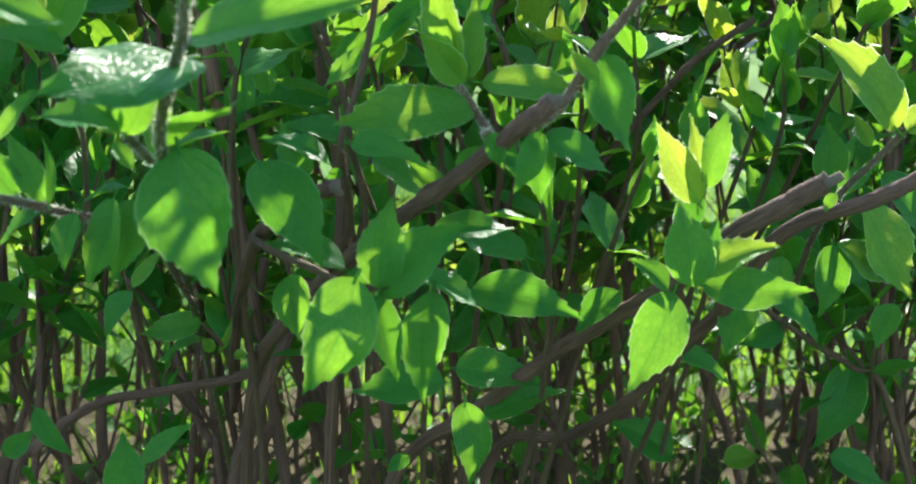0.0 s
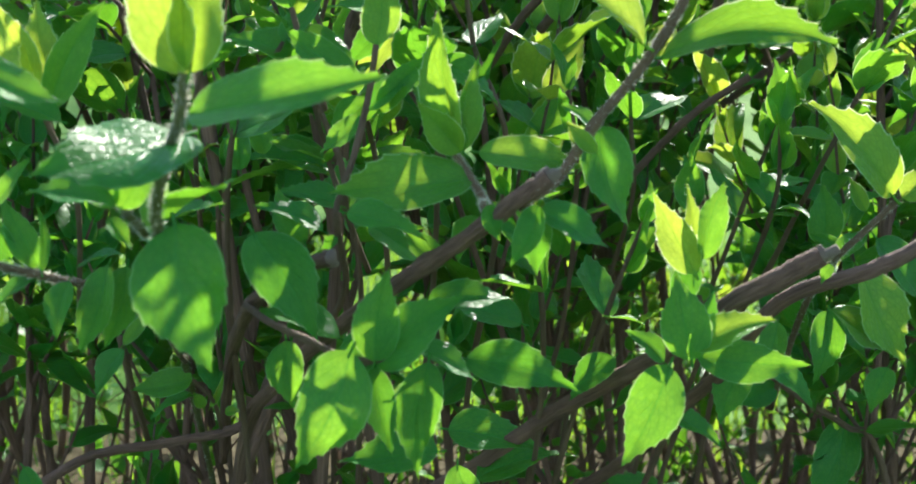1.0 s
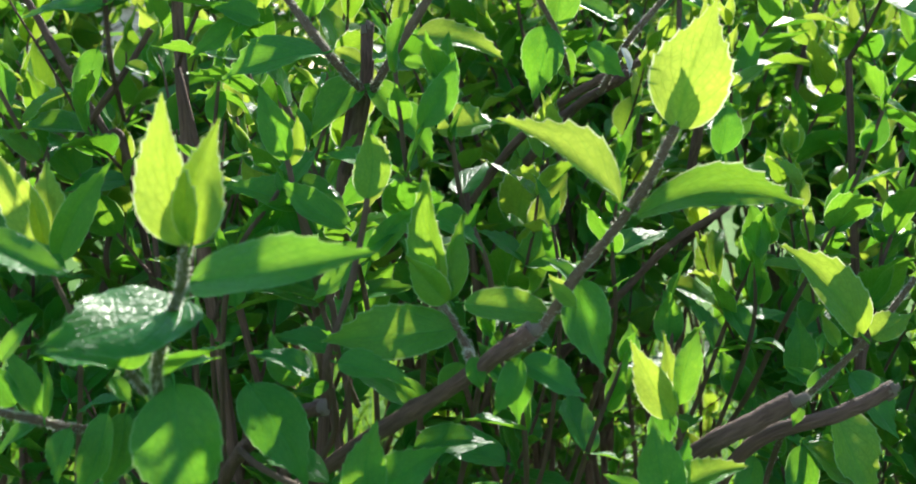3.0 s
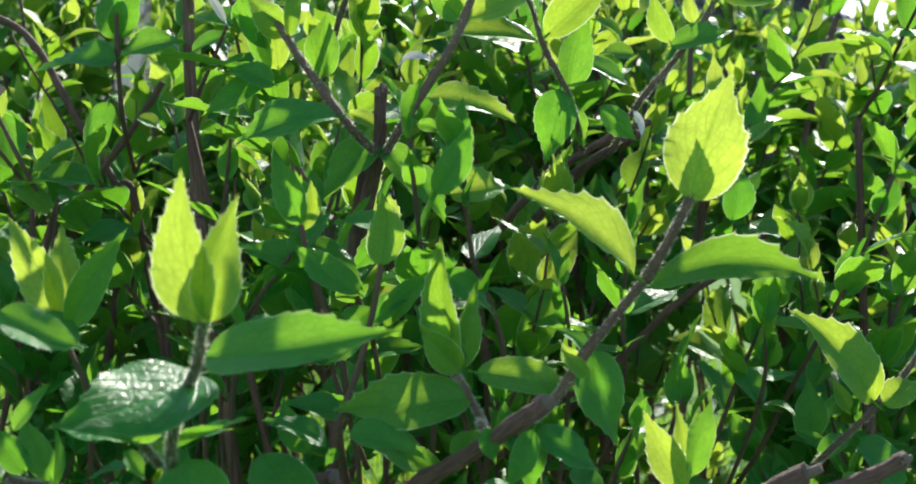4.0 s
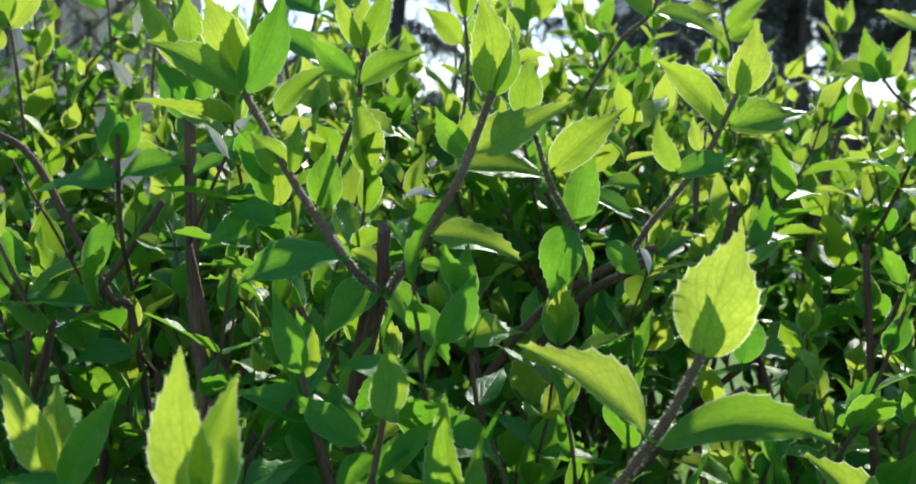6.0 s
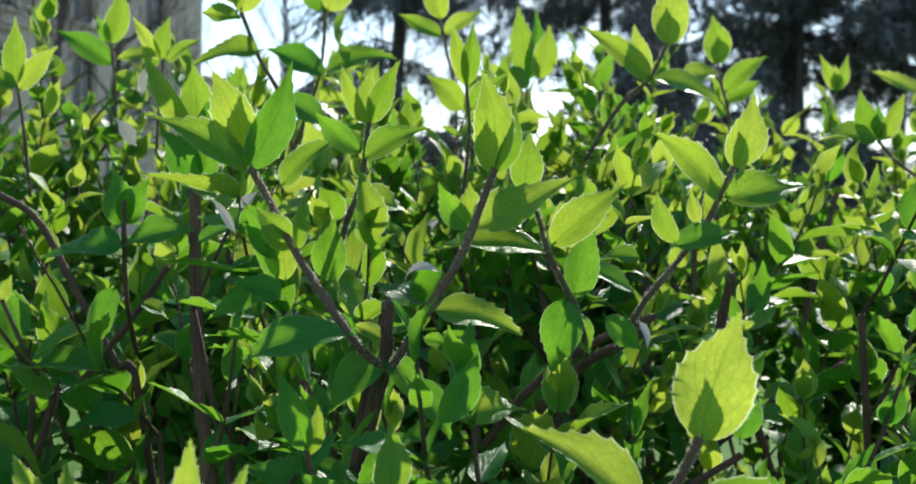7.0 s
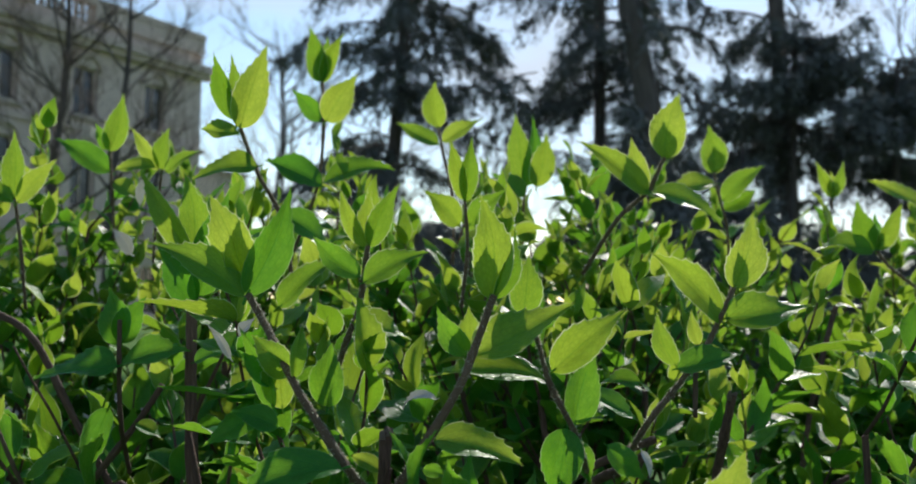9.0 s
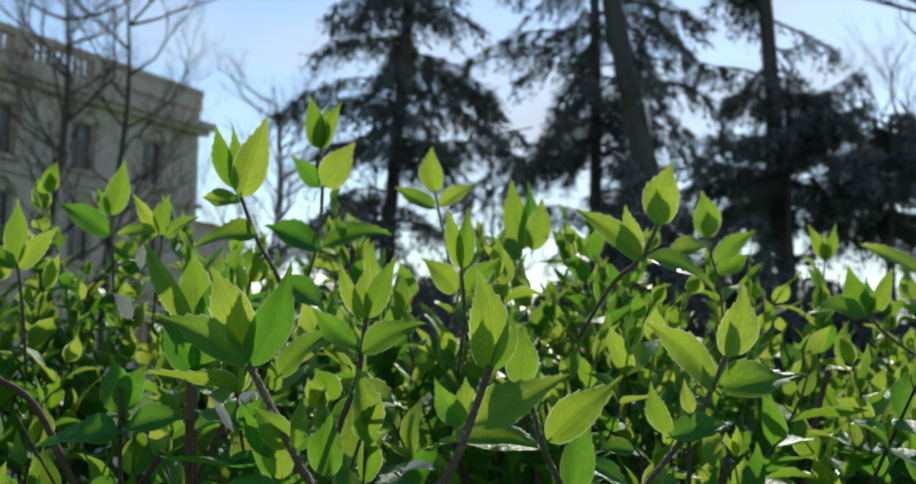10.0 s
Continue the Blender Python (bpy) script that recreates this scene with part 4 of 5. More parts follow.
leaf(s, (-0.077, 0.834, 0.881), (-0.119, 0.836, 0.891), (-0.18, -0.51, 0.94), 0.53, 18, 0.35)
leaf(s, (-0.078, 0.810, 0.866), (-0.087, 0.807, 0.855), (0.01, -0.94, 0.37), 0.53, 18, 0.35)
leaf(s, (-0.061, 0.910, 0.944), (-0.090, 0.903, 0.912), (-0.29, -0.89, 0.62), 0.53, 18, 0.35)
leaf(s, (-0.013, 0.898, 0.971), (0.029, 0.895, 0.938), (0.39, -0.74, 0.68), 0.46, 18, 0.35)

# dark slender shoot
s = stem(front_middle, [(-0.111, 0.883, 1.008), (-0.103, 0.880, 0.976), (-0.090, 0.876, 0.942), (-0.098, 0.909, 0.941), (-0.082, 0.900, 0.900), (-0.079, 0.911, 0.861), (-0.070, 0.981, 0.804)], 0.0020, 0.0023, TWIG)
leaf(s, (-0.111, 0.883, 1.008), (-0.131, 0.888, 1.063), (-0.31, -0.96, 0.39), 0.41, 18, 0.35)
leaf(s, (-0.109, 0.887, 1.004), (-0.105, 0.891, 1.041), (0.49, -0.98, 0.30), 0.37, 18, 0.35, YOUNG)
leaf(s, (-0.108, 0.918, 0.969), (-0.164, 0.921, 0.987), (-0.10, -0.62, 0.91), 0.53, 18, 0.35)
leaf(s, (-0.112, 0.912, 0.993), (-0.068, 0.906, 0.957), (0.30, -0.47, 0.88), 0.52, 18, 0.35)
leaf(s, (-0.044, 0.971, 1.005), (-0.083, 0.968, 0.963), (-0.22, -0.86, 0.66), 0.47, 18, 0.35)
leaf(s, (-0.147, 0.981, 0.897), (-0.156, 0.988, 0.928), (-0.19, -0.91, 0.52), 0.53, 18, 0.35)
leaf(s, (-0.169, 0.998, 0.882), (-0.173, 1.007, 0.922), (-0.29, -0.91, 0.52), 0.53, 18, 0.35)

# pruned stub cane on the right and its leaves
s = stem(front_right, [(0.234, 0.818, 0.849), (0.210, 0.820, 0.835), (0.182, 0.831, 0.816), (0.151, 0.872, 0.774), (0.133, 0.908, 0.749), (0.091, 0.950, 0.710), (0.057, 0.983, 0.675), (0.010, 1.022, 0.624), (-0.073, 1.120, 0.516), (-0.141, 1.220, 0.235), (-0.161, 1.261, 0.020)], 0.0072, 0.0062, BARK, cut=True)
leaf(s, (0.130, 0.775, 0.789), (0.099, 0.760, 0.728), (-0.10, -0.95, 0.30), 0.52, 10, 0.30)
leaf(s, (0.151, 0.790, 0.790), (0.219, 0.775, 0.789), (0.05, -0.85, 0.50), 0.40, 20, 0.25)
leaf(s, (0.143, 0.768, 0.802), (0.197, 0.775, 0.818), (0.05, -0.55, 0.85), 0.45, 30, 0.60, YOUNG)
leaf(s, (0.142, 0.765, 0.796), (0.133, 0.777, 0.850), (-0.09, -0.93, 0.42), 0.53, 18, 0.30)
leaf(s, (0.147, 0.775, 0.797), (0.158, 0.784, 0.836), (0.51, -0.93, 0.41), 0.51, 18, 0.30)
leaf(s, (0.128, 0.784, 0.789), (0.103, 0.788, 0.809), (-0.28, -0.41, 0.92), 0.53, 18, 0.35)
leaf(s, (0.152, 0.815, 0.839), (0.125, 0.827, 0.891), (-0.39, -0.93, 0.42), 0.41, 18, 0.35, YOUNG)
leaf(s, (0.154, 0.826, 0.839), (0.149, 0.838, 0.895), (0.21, -0.93, 0.41), 0.26, 18, 0.35, YOUNG)
leaf(s, (0.157, 0.817, 0.848), (0.172, 0.828, 0.897), (0.51, -0.93, 0.41), 0.46, 18, 0.35)
leaf(s, (0.152, 0.826, 0.843), (0.143, 0.819, 0.809), (0.01, -0.91, 0.51), 0.53, 18, 0.35)
leaf(s, (-0.009, 1.001, 0.667), (0.069, 0.998, 0.649), (0.12, -0.61, 0.91), 0.52, 40, 0.35)
leaf(s, (0.014, 1.002, 0.625), (0.098, 1.006, 0.641), (0.02, -0.34, 1.00), 0.47, 18, 0.35)
leaf(s, (-0.002, 0.948, 0.657), (0.000, 0.933, 0.592), (0.01, -0.89, 0.61), 0.47, 18, 0.35)
leaf(s, (-0.051, 1.032, 0.579), (-0.071, 1.029, 0.565), (0.01, -0.94, 0.37), 0.53, 18, 0.35)
leaf(s, (0.249, 0.846, 0.837), (0.242, 0.843, 0.824), (0.01, -0.86, 0.71), 0.53, 18, 0.35)
leaf(s, (0.114, 0.918, 0.752), (0.081, 0.911, 0.721), (-0.18, -0.75, 0.79), 0.53, 18, 0.35)

# second pruned cane crossing it
s = stem(front_right, [(0.317, 0.865, 0.846), (0.282, 0.863, 0.829), (0.223, 0.870, 0.806), (0.194, 0.907, 0.746), (0.174, 0.959, 0.701), (0.140, 1.043, 0.623), (0.098, 1.130, 0.557), (0.023, 1.266, 0.476), (-0.005, 1.309, 0.208), (-0.012, 1.337, 0.020)], 0.0056, 0.0056, BARK, cut=True)
leaf(s, (0.210, 0.918, 0.746), (0.191, 0.907, 0.702), (-0.09, -0.88, 0.66), 0.53, 18, 0.35)
leaf(s, (0.227, 0.938, 0.744), (0.266, 0.929, 0.706), (0.32, -0.63, 0.85), 0.52, 18, 0.35)
leaf(s, (0.287, 0.975, 0.771), (0.274, 0.962, 0.715), (-0.09, -0.86, 0.71), 0.45, 18, 0.35)
leaf(s, (0.290, 0.975, 0.772), (0.337, 0.968, 0.737), (0.32, -0.63, 0.85), 0.54, 18, 0.35, YOUNG)
leaf(s, (0.248, 0.973, 0.763), (0.229, 0.963, 0.719), (-0.19, -0.89, 0.61), 0.43, 18, 0.35)
leaf(s, (0.168, 1.005, 0.678), (0.215, 0.998, 0.649), (0.22, -0.41, 0.91), 0.50, 18, 0.35)

# shoot at the right edge
s = stem(front_right, [(0.381, 0.999, 0.904), (0.367, 0.997, 0.885), (0.342, 0.994, 0.854), (0.303, 1.000, 0.812), (0.307, 1.041, 0.792), (0.293, 1.071, 0.743), (0.315, 1.244, 0.599)], 0.0025, 0.0028, SPROUT)
leaf(s, (0.335, 0.985, 0.860), (0.262, 0.993, 0.935), (-0.12, -0.73, 0.77), 0.40, 40, 0.50, YOUNG)
leaf(s, (0.343, 0.984, 0.858), (0.378, 0.986, 0.878), (0.18, -0.52, 0.86), 0.63, 18, 0.35, YOUNG)
leaf(s, (0.312, 0.980, 0.802), (0.349, 0.968, 0.726), (0.30, -0.82, 0.63), 0.54, 18, 0.35, YOUNG)
leaf(s, (0.306, 1.023, 0.803), (0.335, 1.029, 0.826), (0.22, -0.29, 0.98), 0.53, 18, 0.35)
leaf(s, (0.318, 1.104, 0.797), (0.318, 1.116, 0.851), (-0.19, -0.91, 0.52), 0.53, 18, 0.35)
leaf(s, (0.325, 1.114, 0.796), (0.350, 1.124, 0.840), (0.51, -0.91, 0.50), 0.31, 18, 0.35)
leaf(s, (0.325, 1.063, 0.795), (0.294, 1.067, 0.815), (0.01, -0.94, 0.37), 0.35, 18, 0.35)
leaf(s, (0.334, 1.042, 0.838), (0.320, 1.048, 0.866), (-0.29, -0.89, 0.62), 0.40, 18, 0.35, YOUNG)
leaf(s, (0.346, 1.046, 0.813), (0.389, 1.033, 0.755), (0.22, -0.63, 0.86), 0.53, 18, 0.35)
leaf(s, (0.367, 1.061, 0.698), (0.351, 1.052, 0.659), (-0.19, -0.86, 0.71), 0.53, 18, 0.35)

# pruned upright cane with two arms
s = stem(front_middle, [(-0.060, 0.992, 1.105), (-0.062, 0.988, 1.063), (-0.069, 0.995, 1.025), (-0.078, 1.001, 0.992), (-0.069, 1.024, 1.035), (-0.084, 1.044, 0.980), (-0.137, 1.134, 0.454), (-0.166, 1.191, 0.020)], 0.0049, 0.0055, BARK, cut=True)
leaf(s, (-0.062, 0.988, 1.063), (-0.105, 0.984, 1.017), (-0.32, -0.94, 0.59), 0.53, 18, 0.35)
leaf(s, (-0.058, 0.988, 1.063), (-0.032, 0.983, 1.018), (0.28, -0.95, 0.60), 0.52, 18, 0.35)
leaf(s, (-0.065, 0.989, 1.076), (-0.088, 0.991, 1.087), (-0.21, -0.63, 0.76), 0.63, 18, 0.35, YOUNG)
s = stem(front_left, [(-0.177, 1.046, 1.209), (-0.157, 1.026, 1.180), (-0.134, 0.995, 1.144), (-0.105, 0.965, 1.106), (-0.078, 0.945, 1.073), (-0.063, 0.985, 1.055)], 0.0030, 0.0034, SPROUT)
leaf(s, (-0.178, 1.046, 1.209), (-0.144, 1.046, 1.300), (0.49, -1.00, 0.11), 0.37, -10, 0.30)
leaf(s, (-0.183, 1.056, 1.219), (-0.213, 1.057, 1.292), (-0.31, -1.00, 0.10), 0.49, 18, 0.25, YOUNG)
leaf(s, (-0.180, 1.046, 1.208), (-0.263, 1.047, 1.251), (-0.22, -0.69, 0.80), 0.37, 25, 0.35, FRESH_SHADED)
leaf(s, (-0.180, 1.055, 1.215), (-0.184, 1.055, 1.277), (-0.01, -1.00, 0.15), 0.42, 8, 0.45, YOUNG)
leaf(s, (-0.139, 1.006, 1.145), (-0.168, 1.006, 1.178), (-0.32, -0.90, 0.50), 0.53, 18, 0.35, FRESH_SHADED)
leaf(s, (-0.143, 1.015, 1.120), (-0.151, 1.016, 1.171), (-0.21, -1.00, 0.20), 0.53, -14, 0.55, YOUNG)
leaf(s, (-0.133, 0.995, 1.145), (-0.127, 0.996, 1.188), (0.79, -1.01, 0.12), 0.35, 18, 0.60, FRESH_SHADED)
leaf(s, (-0.150, 1.016, 1.138), (-0.181, 1.016, 1.166), (-0.32, -1.00, 0.40), 0.40, 8, 0.55)
leaf(s, (-0.187, 1.026, 1.158), (-0.208, 1.026, 1.186), (-0.32, -0.90, 0.50), 0.22, 18, 0.70, DRY)
leaf(s, (-0.182, 1.036, 1.176), (-0.169, 1.036, 1.191), (-0.02, -0.60, 0.80), 0.53, 18, 0.70, DRY)
leaf(s, (-0.150, 1.015, 1.120), (-0.180, 1.016, 1.185), (-0.51, -1.00, 0.19), 0.26, -14, 0.45)
leaf(s, (-0.143, 0.985, 1.108), (-0.180, 0.986, 1.119), (-0.22, -0.90, 0.60), 0.53, 18, 0.35)
leaf(s, (-0.090, 0.940, 1.083), (-0.169, 0.939, 1.059), (-0.12, -0.62, 0.86), 0.50, 40, 0.35)
leaf(s, (-0.114, 1.085, 1.116), (-0.111, 1.085, 1.171), (-0.01, -1.00, 0.20), 0.53, 8, 0.55)
s = stem(front_middle, [(0.023, 1.035, 1.212), (0.006, 1.015, 1.165), (-0.006, 0.994, 1.137), (-0.044, 0.974, 1.075), (-0.056, 0.984, 1.055)], 0.0030, 0.0034, SPROUT)
leaf(s, (0.021, 1.035, 1.210), (0.010, 1.035, 1.295), (-0.21, -1.00, 0.10), 0.39, -10, 0.35, YOUNG)
leaf(s, (0.025, 1.035, 1.210), (0.039, 1.035, 1.270), (0.69, -1.00, 0.12), 0.28, 18, 0.40, FRESH_SHADED)
leaf(s, (0.023, 1.044, 1.211), (0.020, 1.044, 1.260), (-0.01, -1.00, 0.15), 0.44, -14, 0.55, YOUNG)
leaf(s, (0.008, 1.051, 1.164), (0.092, 1.054, 1.208), (0.08, -0.64, 0.85), 0.48, 18, 0.35, YOUNG)
leaf(s, (0.007, 1.071, 1.165), (0.004, 1.074, 1.204), (-0.41, -0.77, 0.45), 0.63, 18, 0.35, YOUNG)
leaf(s, (0.004, 1.061, 1.163), (-0.023, 1.064, 1.203), (-0.51, -0.76, 0.55), 0.44, 18, 0.35)
leaf(s, (-0.022, 1.007, 1.098), (0.048, 1.005, 1.079), (0.08, -0.59, 0.84), 0.54, 35, 0.35, YOUNG)
leaf(s, (-0.022, 1.029, 1.128), (-0.048, 1.029, 1.118), (-0.01, -0.65, 0.75), 0.30, 130, 0.50, DRY)
leaf(s, (-0.031, 0.984, 1.078), (-0.011, 0.984, 1.072), (0.18, -1.00, 0.41), 0.53, 8, 0.45)
s = stem(front_middle, [(0.053, 1.104, 1.199), (0.044, 1.064, 1.175), (0.059, 1.062, 1.180), (0.070, 1.039, 1.142), (0.093, 1.036, 1.098), (0.109, 1.083, 1.055)], 0.0020, 0.0023, SPROUT)
leaf(s, (0.052, 1.104, 1.197), (0.056, 1.105, 1.249), (-0.01, -1.00, 0.10), 0.53, 18, 0.30, FRESH_SHADED)
leaf(s, (0.074, 1.060, 1.151), (0.136, 1.063, 1.204), (0.18, -0.86, 0.61), 0.42, 18, 0.35, YOUNG)
leaf(s, (0.065, 1.049, 1.145), (-0.035, 1.050, 1.142), (-0.02, -0.44, 0.93), 0.44, 30, 0.35, YOUNG)
leaf(s, (0.093, 1.057, 1.108), (0.110, 1.061, 1.169), (0.29, -0.98, 0.37), 0.48, -14, 0.55)
leaf(s, (0.084, 1.034, 1.106), (0.072, 1.033, 1.044), (-0.12, -1.00, 0.40), 0.53, 8, 0.55)
leaf(s, (0.118, 1.043, 1.092), (0.150, 1.043, 1.065), (0.19, -1.00, 0.31), 0.53, -14, 0.45)
leaf(s, (0.145, 1.038, 1.089), (0.152, 1.038, 1.065), (0.39, -0.80, 0.41), 0.29, 18, 0.70, DRY)
leaf(s, (0.104, 1.088, 1.131), (0.155, 1.086, 1.105), (0.08, -0.44, 0.93), 0.53, 18, 0.35)
leaf(s, (0.091, 1.070, 1.093), (0.108, 1.066, 1.057), (-0.01, -0.98, 0.25), 0.53, 8, 0.55)
leaf(s, (-0.005, 0.934, 1.027), (0.049, 0.934, 1.031), (-0.02, -0.62, 0.86), 0.63, 18, 0.35, YOUNG)
leaf(s, (-0.016, 0.864, 1.032), (0.008, 0.869, 1.084), (0.19, -0.98, 0.30), 0.42, -14, 0.55)
leaf(s, (-0.041, 0.966, 1.046), (-0.009, 0.962, 1.002), (0.29, -0.85, 0.59), 0.50, 18, 0.35)

# tall cane at the left of the middle
s = stem(rear_left, [(-0.275, 1.318, 1.212), (-0.272, 1.311, 1.105), (-0.263, 1.301, 0.963), (-0.253, 1.285, 0.930), (-0.195, 1.290, 0.431), (-0.165, 1.335, 0.020)], 0.0060, 0.0067, BARK)
leaf(s, (-0.268, 1.287, 1.200), (-0.307, 1.287, 1.258), (-0.41, -0.90, 0.40), 0.50, 8, 0.45)
leaf(s, (-0.265, 1.287, 1.201), (-0.259, 1.287, 1.252), (0.29, -0.90, 0.41), 0.53, -14, 0.55)
leaf(s, (-0.276, 1.307, 1.248), (-0.330, 1.308, 1.337), (-0.41, -1.00, 0.30), 0.27, 8, 0.55, YOUNG)
leaf(s, (-0.275, 1.317, 1.249), (-0.287, 1.318, 1.336), (-0.01, -1.00, 0.15), 0.38, -14, 0.45, FRESH_SHADED)
leaf(s, (-0.270, 1.307, 1.247), (-0.238, 1.307, 1.316), (0.39, -1.00, 0.31), 0.35, 8, 0.55)
leaf(s, (-0.270, 1.297, 1.204), (-0.226, 1.298, 1.216), (-0.01, -0.34, 0.92), 0.63, 18, 0.35, YOUNG)
leaf(s, (-0.260, 1.263, 1.143), (-0.215, 1.264, 1.163), (0.09, -0.45, 0.83), 0.53, 18, 0.35)
leaf(s, (-0.158, 1.090, 1.123), (-0.219, 1.080, 1.080), (-0.10, -0.80, 0.60), 0.42, 25, 0.30)
leaf(s, (-0.201, 1.096, 1.122), (-0.148, 1.095, 1.125), (0.08, -0.62, 0.87), 0.53, 18, 0.35)
s = stem(rear_left, [(-0.345, 1.304, 1.182), (-0.343, 1.299, 1.135), (-0.343, 1.314, 1.076), (-0.350, 1.388, 1.017)], 0.0023, 0.0026, BARK)
leaf(s, (-0.343, 1.289, 1.136), (-0.430, 1.288, 1.119), (-0.12, -0.51, 0.90), 0.53, 30, 0.35)
leaf(s, (-0.339, 1.289, 1.136), (-0.268, 1.290, 1.152), (0.08, -0.62, 0.82), 0.53, 30, 0.35)
leaf(s, (-0.347, 1.311, 1.156), (-0.361, 1.317, 1.217), (-0.21, -0.97, 0.29), 0.53, -14, 0.55)
leaf(s, (-0.347, 1.312, 1.159), (-0.321, 1.316, 1.207), (0.39, -0.98, 0.30), 0.53, 8, 0.45)

# crossing stems behind on the left
s = stem(rear_left, [(-0.310, 1.355, 1.114), (-0.340, 1.351, 1.067), (-0.392, 1.344, 0.996), (-0.436, 1.358, 0.950), (-0.579, 1.416, 0.439), (-0.648, 1.459, 0.020)], 0.0035, 0.0039, BARK)
leaf(s, (-0.355, 1.309, 1.092), (-0.374, 1.303, 1.020), (-0.11, -0.96, 0.49), 0.40, 18, 0.35)
leaf(s, (-0.381, 1.306, 1.048), (-0.435, 1.303, 1.018), (-0.12, -0.41, 0.94), 0.63, 18, 0.35, YOUNG)
leaf(s, (-0.326, 1.308, 1.077), (-0.297, 1.306, 1.060), (0.18, -0.41, 0.95), 0.63, 18, 0.35, YOUNG)
leaf(s, (-0.418, 1.299, 0.978), (-0.469, 1.303, 1.013), (-0.22, -0.41, 0.94), 0.46, 18, 0.35, YOUNG)
s = stem(rear_left, [(-0.508, 1.408, 1.187), (-0.463, 1.405, 1.157), (-0.411, 1.396, 1.068), (-0.372, 1.389, 1.005), (-0.346, 1.401, 0.947), (-0.281, 1.459, 0.426), (-0.242, 1.500, 0.020)], 0.0040, 0.0044, BARK)
s = stem(rear_left, [(-0.470, 1.309, 1.078), (-0.445, 1.304, 1.028), (-0.426, 1.317, 0.983), (-0.415, 1.380, 0.909)], 0.0022, 0.0024, TWIG)
leaf(s, (-0.467, 1.309, 1.075), (-0.461, 1.312, 1.105), (-0.01, -0.98, 0.25), 0.41, -14, 0.55, YOUNG)
s = stem(rear_right, [(0.301, 1.328, 0.927), (0.249, 1.340, 0.890), (0.210, 1.361, 0.846), (0.158, 1.387, 0.780), (0.093, 1.467, 0.683), (0.053, 1.543, 0.570)], 0.0040, 0.0045, BARK)
s = stem(rear_right, [(0.562, 1.745, 0.990), (0.509, 1.741, 0.963), (0.458, 1.757, 0.930), (0.384, 1.778, 0.867), (0.310, 1.817, 0.788)], 0.0044, 0.0049, BARK, cut=True)
leaf(s, (0.411, 1.675, 0.940), (0.504, 1.675, 0.945), (-0.01, -0.31, 0.93), 0.52, 18, 0.35, YOUNG)
s = stem(rear_right, [(0.190, 1.238, 1.078), (0.156, 1.237, 1.064), (0.112, 1.255, 1.036), (0.068, 1.282, 0.993), (0.029, 1.326, 0.933)], 0.0040, 0.0045, BARK)
s = stem(rear_right, [(0.219, 1.190, 1.104), (0.224, 1.215, 1.146), (0.234, 1.249, 1.186)], 0.0023, 0.0026, TWIG)
s = stem(rear_right, [(0.508, 1.701, 1.211), (0.479, 1.691, 1.110), (0.460, 1.681, 1.010), (0.463, 1.694, 0.931)], 0.0035, 0.0039, BARK)
s = stem(rear_right, [(0.648, 1.768, 0.884), (0.593, 1.761, 0.810), (0.577, 1.756, 0.752)], 0.0035, 0.0039, BARK)
s = stem(rear_right, [(0.643, 1.743, 0.982), (0.612, 1.733, 0.919), (0.564, 1.723, 0.848)], 0.0040, 0.0044, BARK)
s = stem(rear_right, [(0.286, 1.332, 1.116), (0.280, 1.342, 1.071), (0.277, 1.382, 1.003), (0.273, 1.431, 0.912)], 0.0048, 0.0054, BARK, cut=True)
s = stem(rear_right, [(0.172, 1.183, 1.068), (0.162, 1.183, 1.061), (0.124, 1.233, 1.032), (0.083, 1.283, 0.977)], 0.0044, 0.0049, BARK, cut=True)

# upper right shoots
s = stem(rear_right, [(0.261, 1.223, 1.225), (0.232, 1.203, 1.171), (0.198, 1.183, 1.130), (0.169, 1.163, 1.098), (0.145, 1.183, 1.049)], 0.0026, 0.0029, SPROUT)
leaf(s, (0.262, 1.223, 1.225), (0.279, 1.223, 1.299), (0.09, -1.00, 0.11), 0.52, -10, 0.35, YOUNG)
leaf(s, (0.268, 1.232, 1.225), (0.268, 1.232, 1.269), (-0.01, -1.00, 0.15), 0.35, 8, 0.55, FRESH_SHADED)
leaf(s, (0.248, 1.213, 1.193), (0.178, 1.214, 1.258), (-0.32, -0.79, 0.60), 0.35, 18, 0.35, YOUNG)
leaf(s, (0.252, 1.213, 1.196), (0.339, 1.212, 1.210), (0.08, -0.70, 0.76), 0.52, 20, 0.35, FRESH_SHADED)
leaf(s, (0.249, 1.233, 1.188), (0.242, 1.233, 1.233), (-0.01, -1.00, 0.15), 0.44, -14, 0.45, YOUNG)
leaf(s, (0.201, 1.183, 1.149), (0.262, 1.183, 1.164), (0.08, -0.60, 0.80), 0.53, 18, 0.35)
leaf(s, (0.199, 1.183, 1.152), (0.181, 1.183, 1.201), (-0.41, -0.90, 0.40), 0.38, 8, 0.55, FRESH_SHADED)
leaf(s, (0.221, 1.193, 1.171), (0.215, 1.193, 1.204), (-0.01, -1.00, 0.15), 0.41, -14, 0.55, YOUNG)
leaf(s, (0.158, 1.133, 1.139), (0.116, 1.134, 1.133), (-0.02, -0.50, 0.90), 0.53, 18, 0.35, FRESH_SHADED)
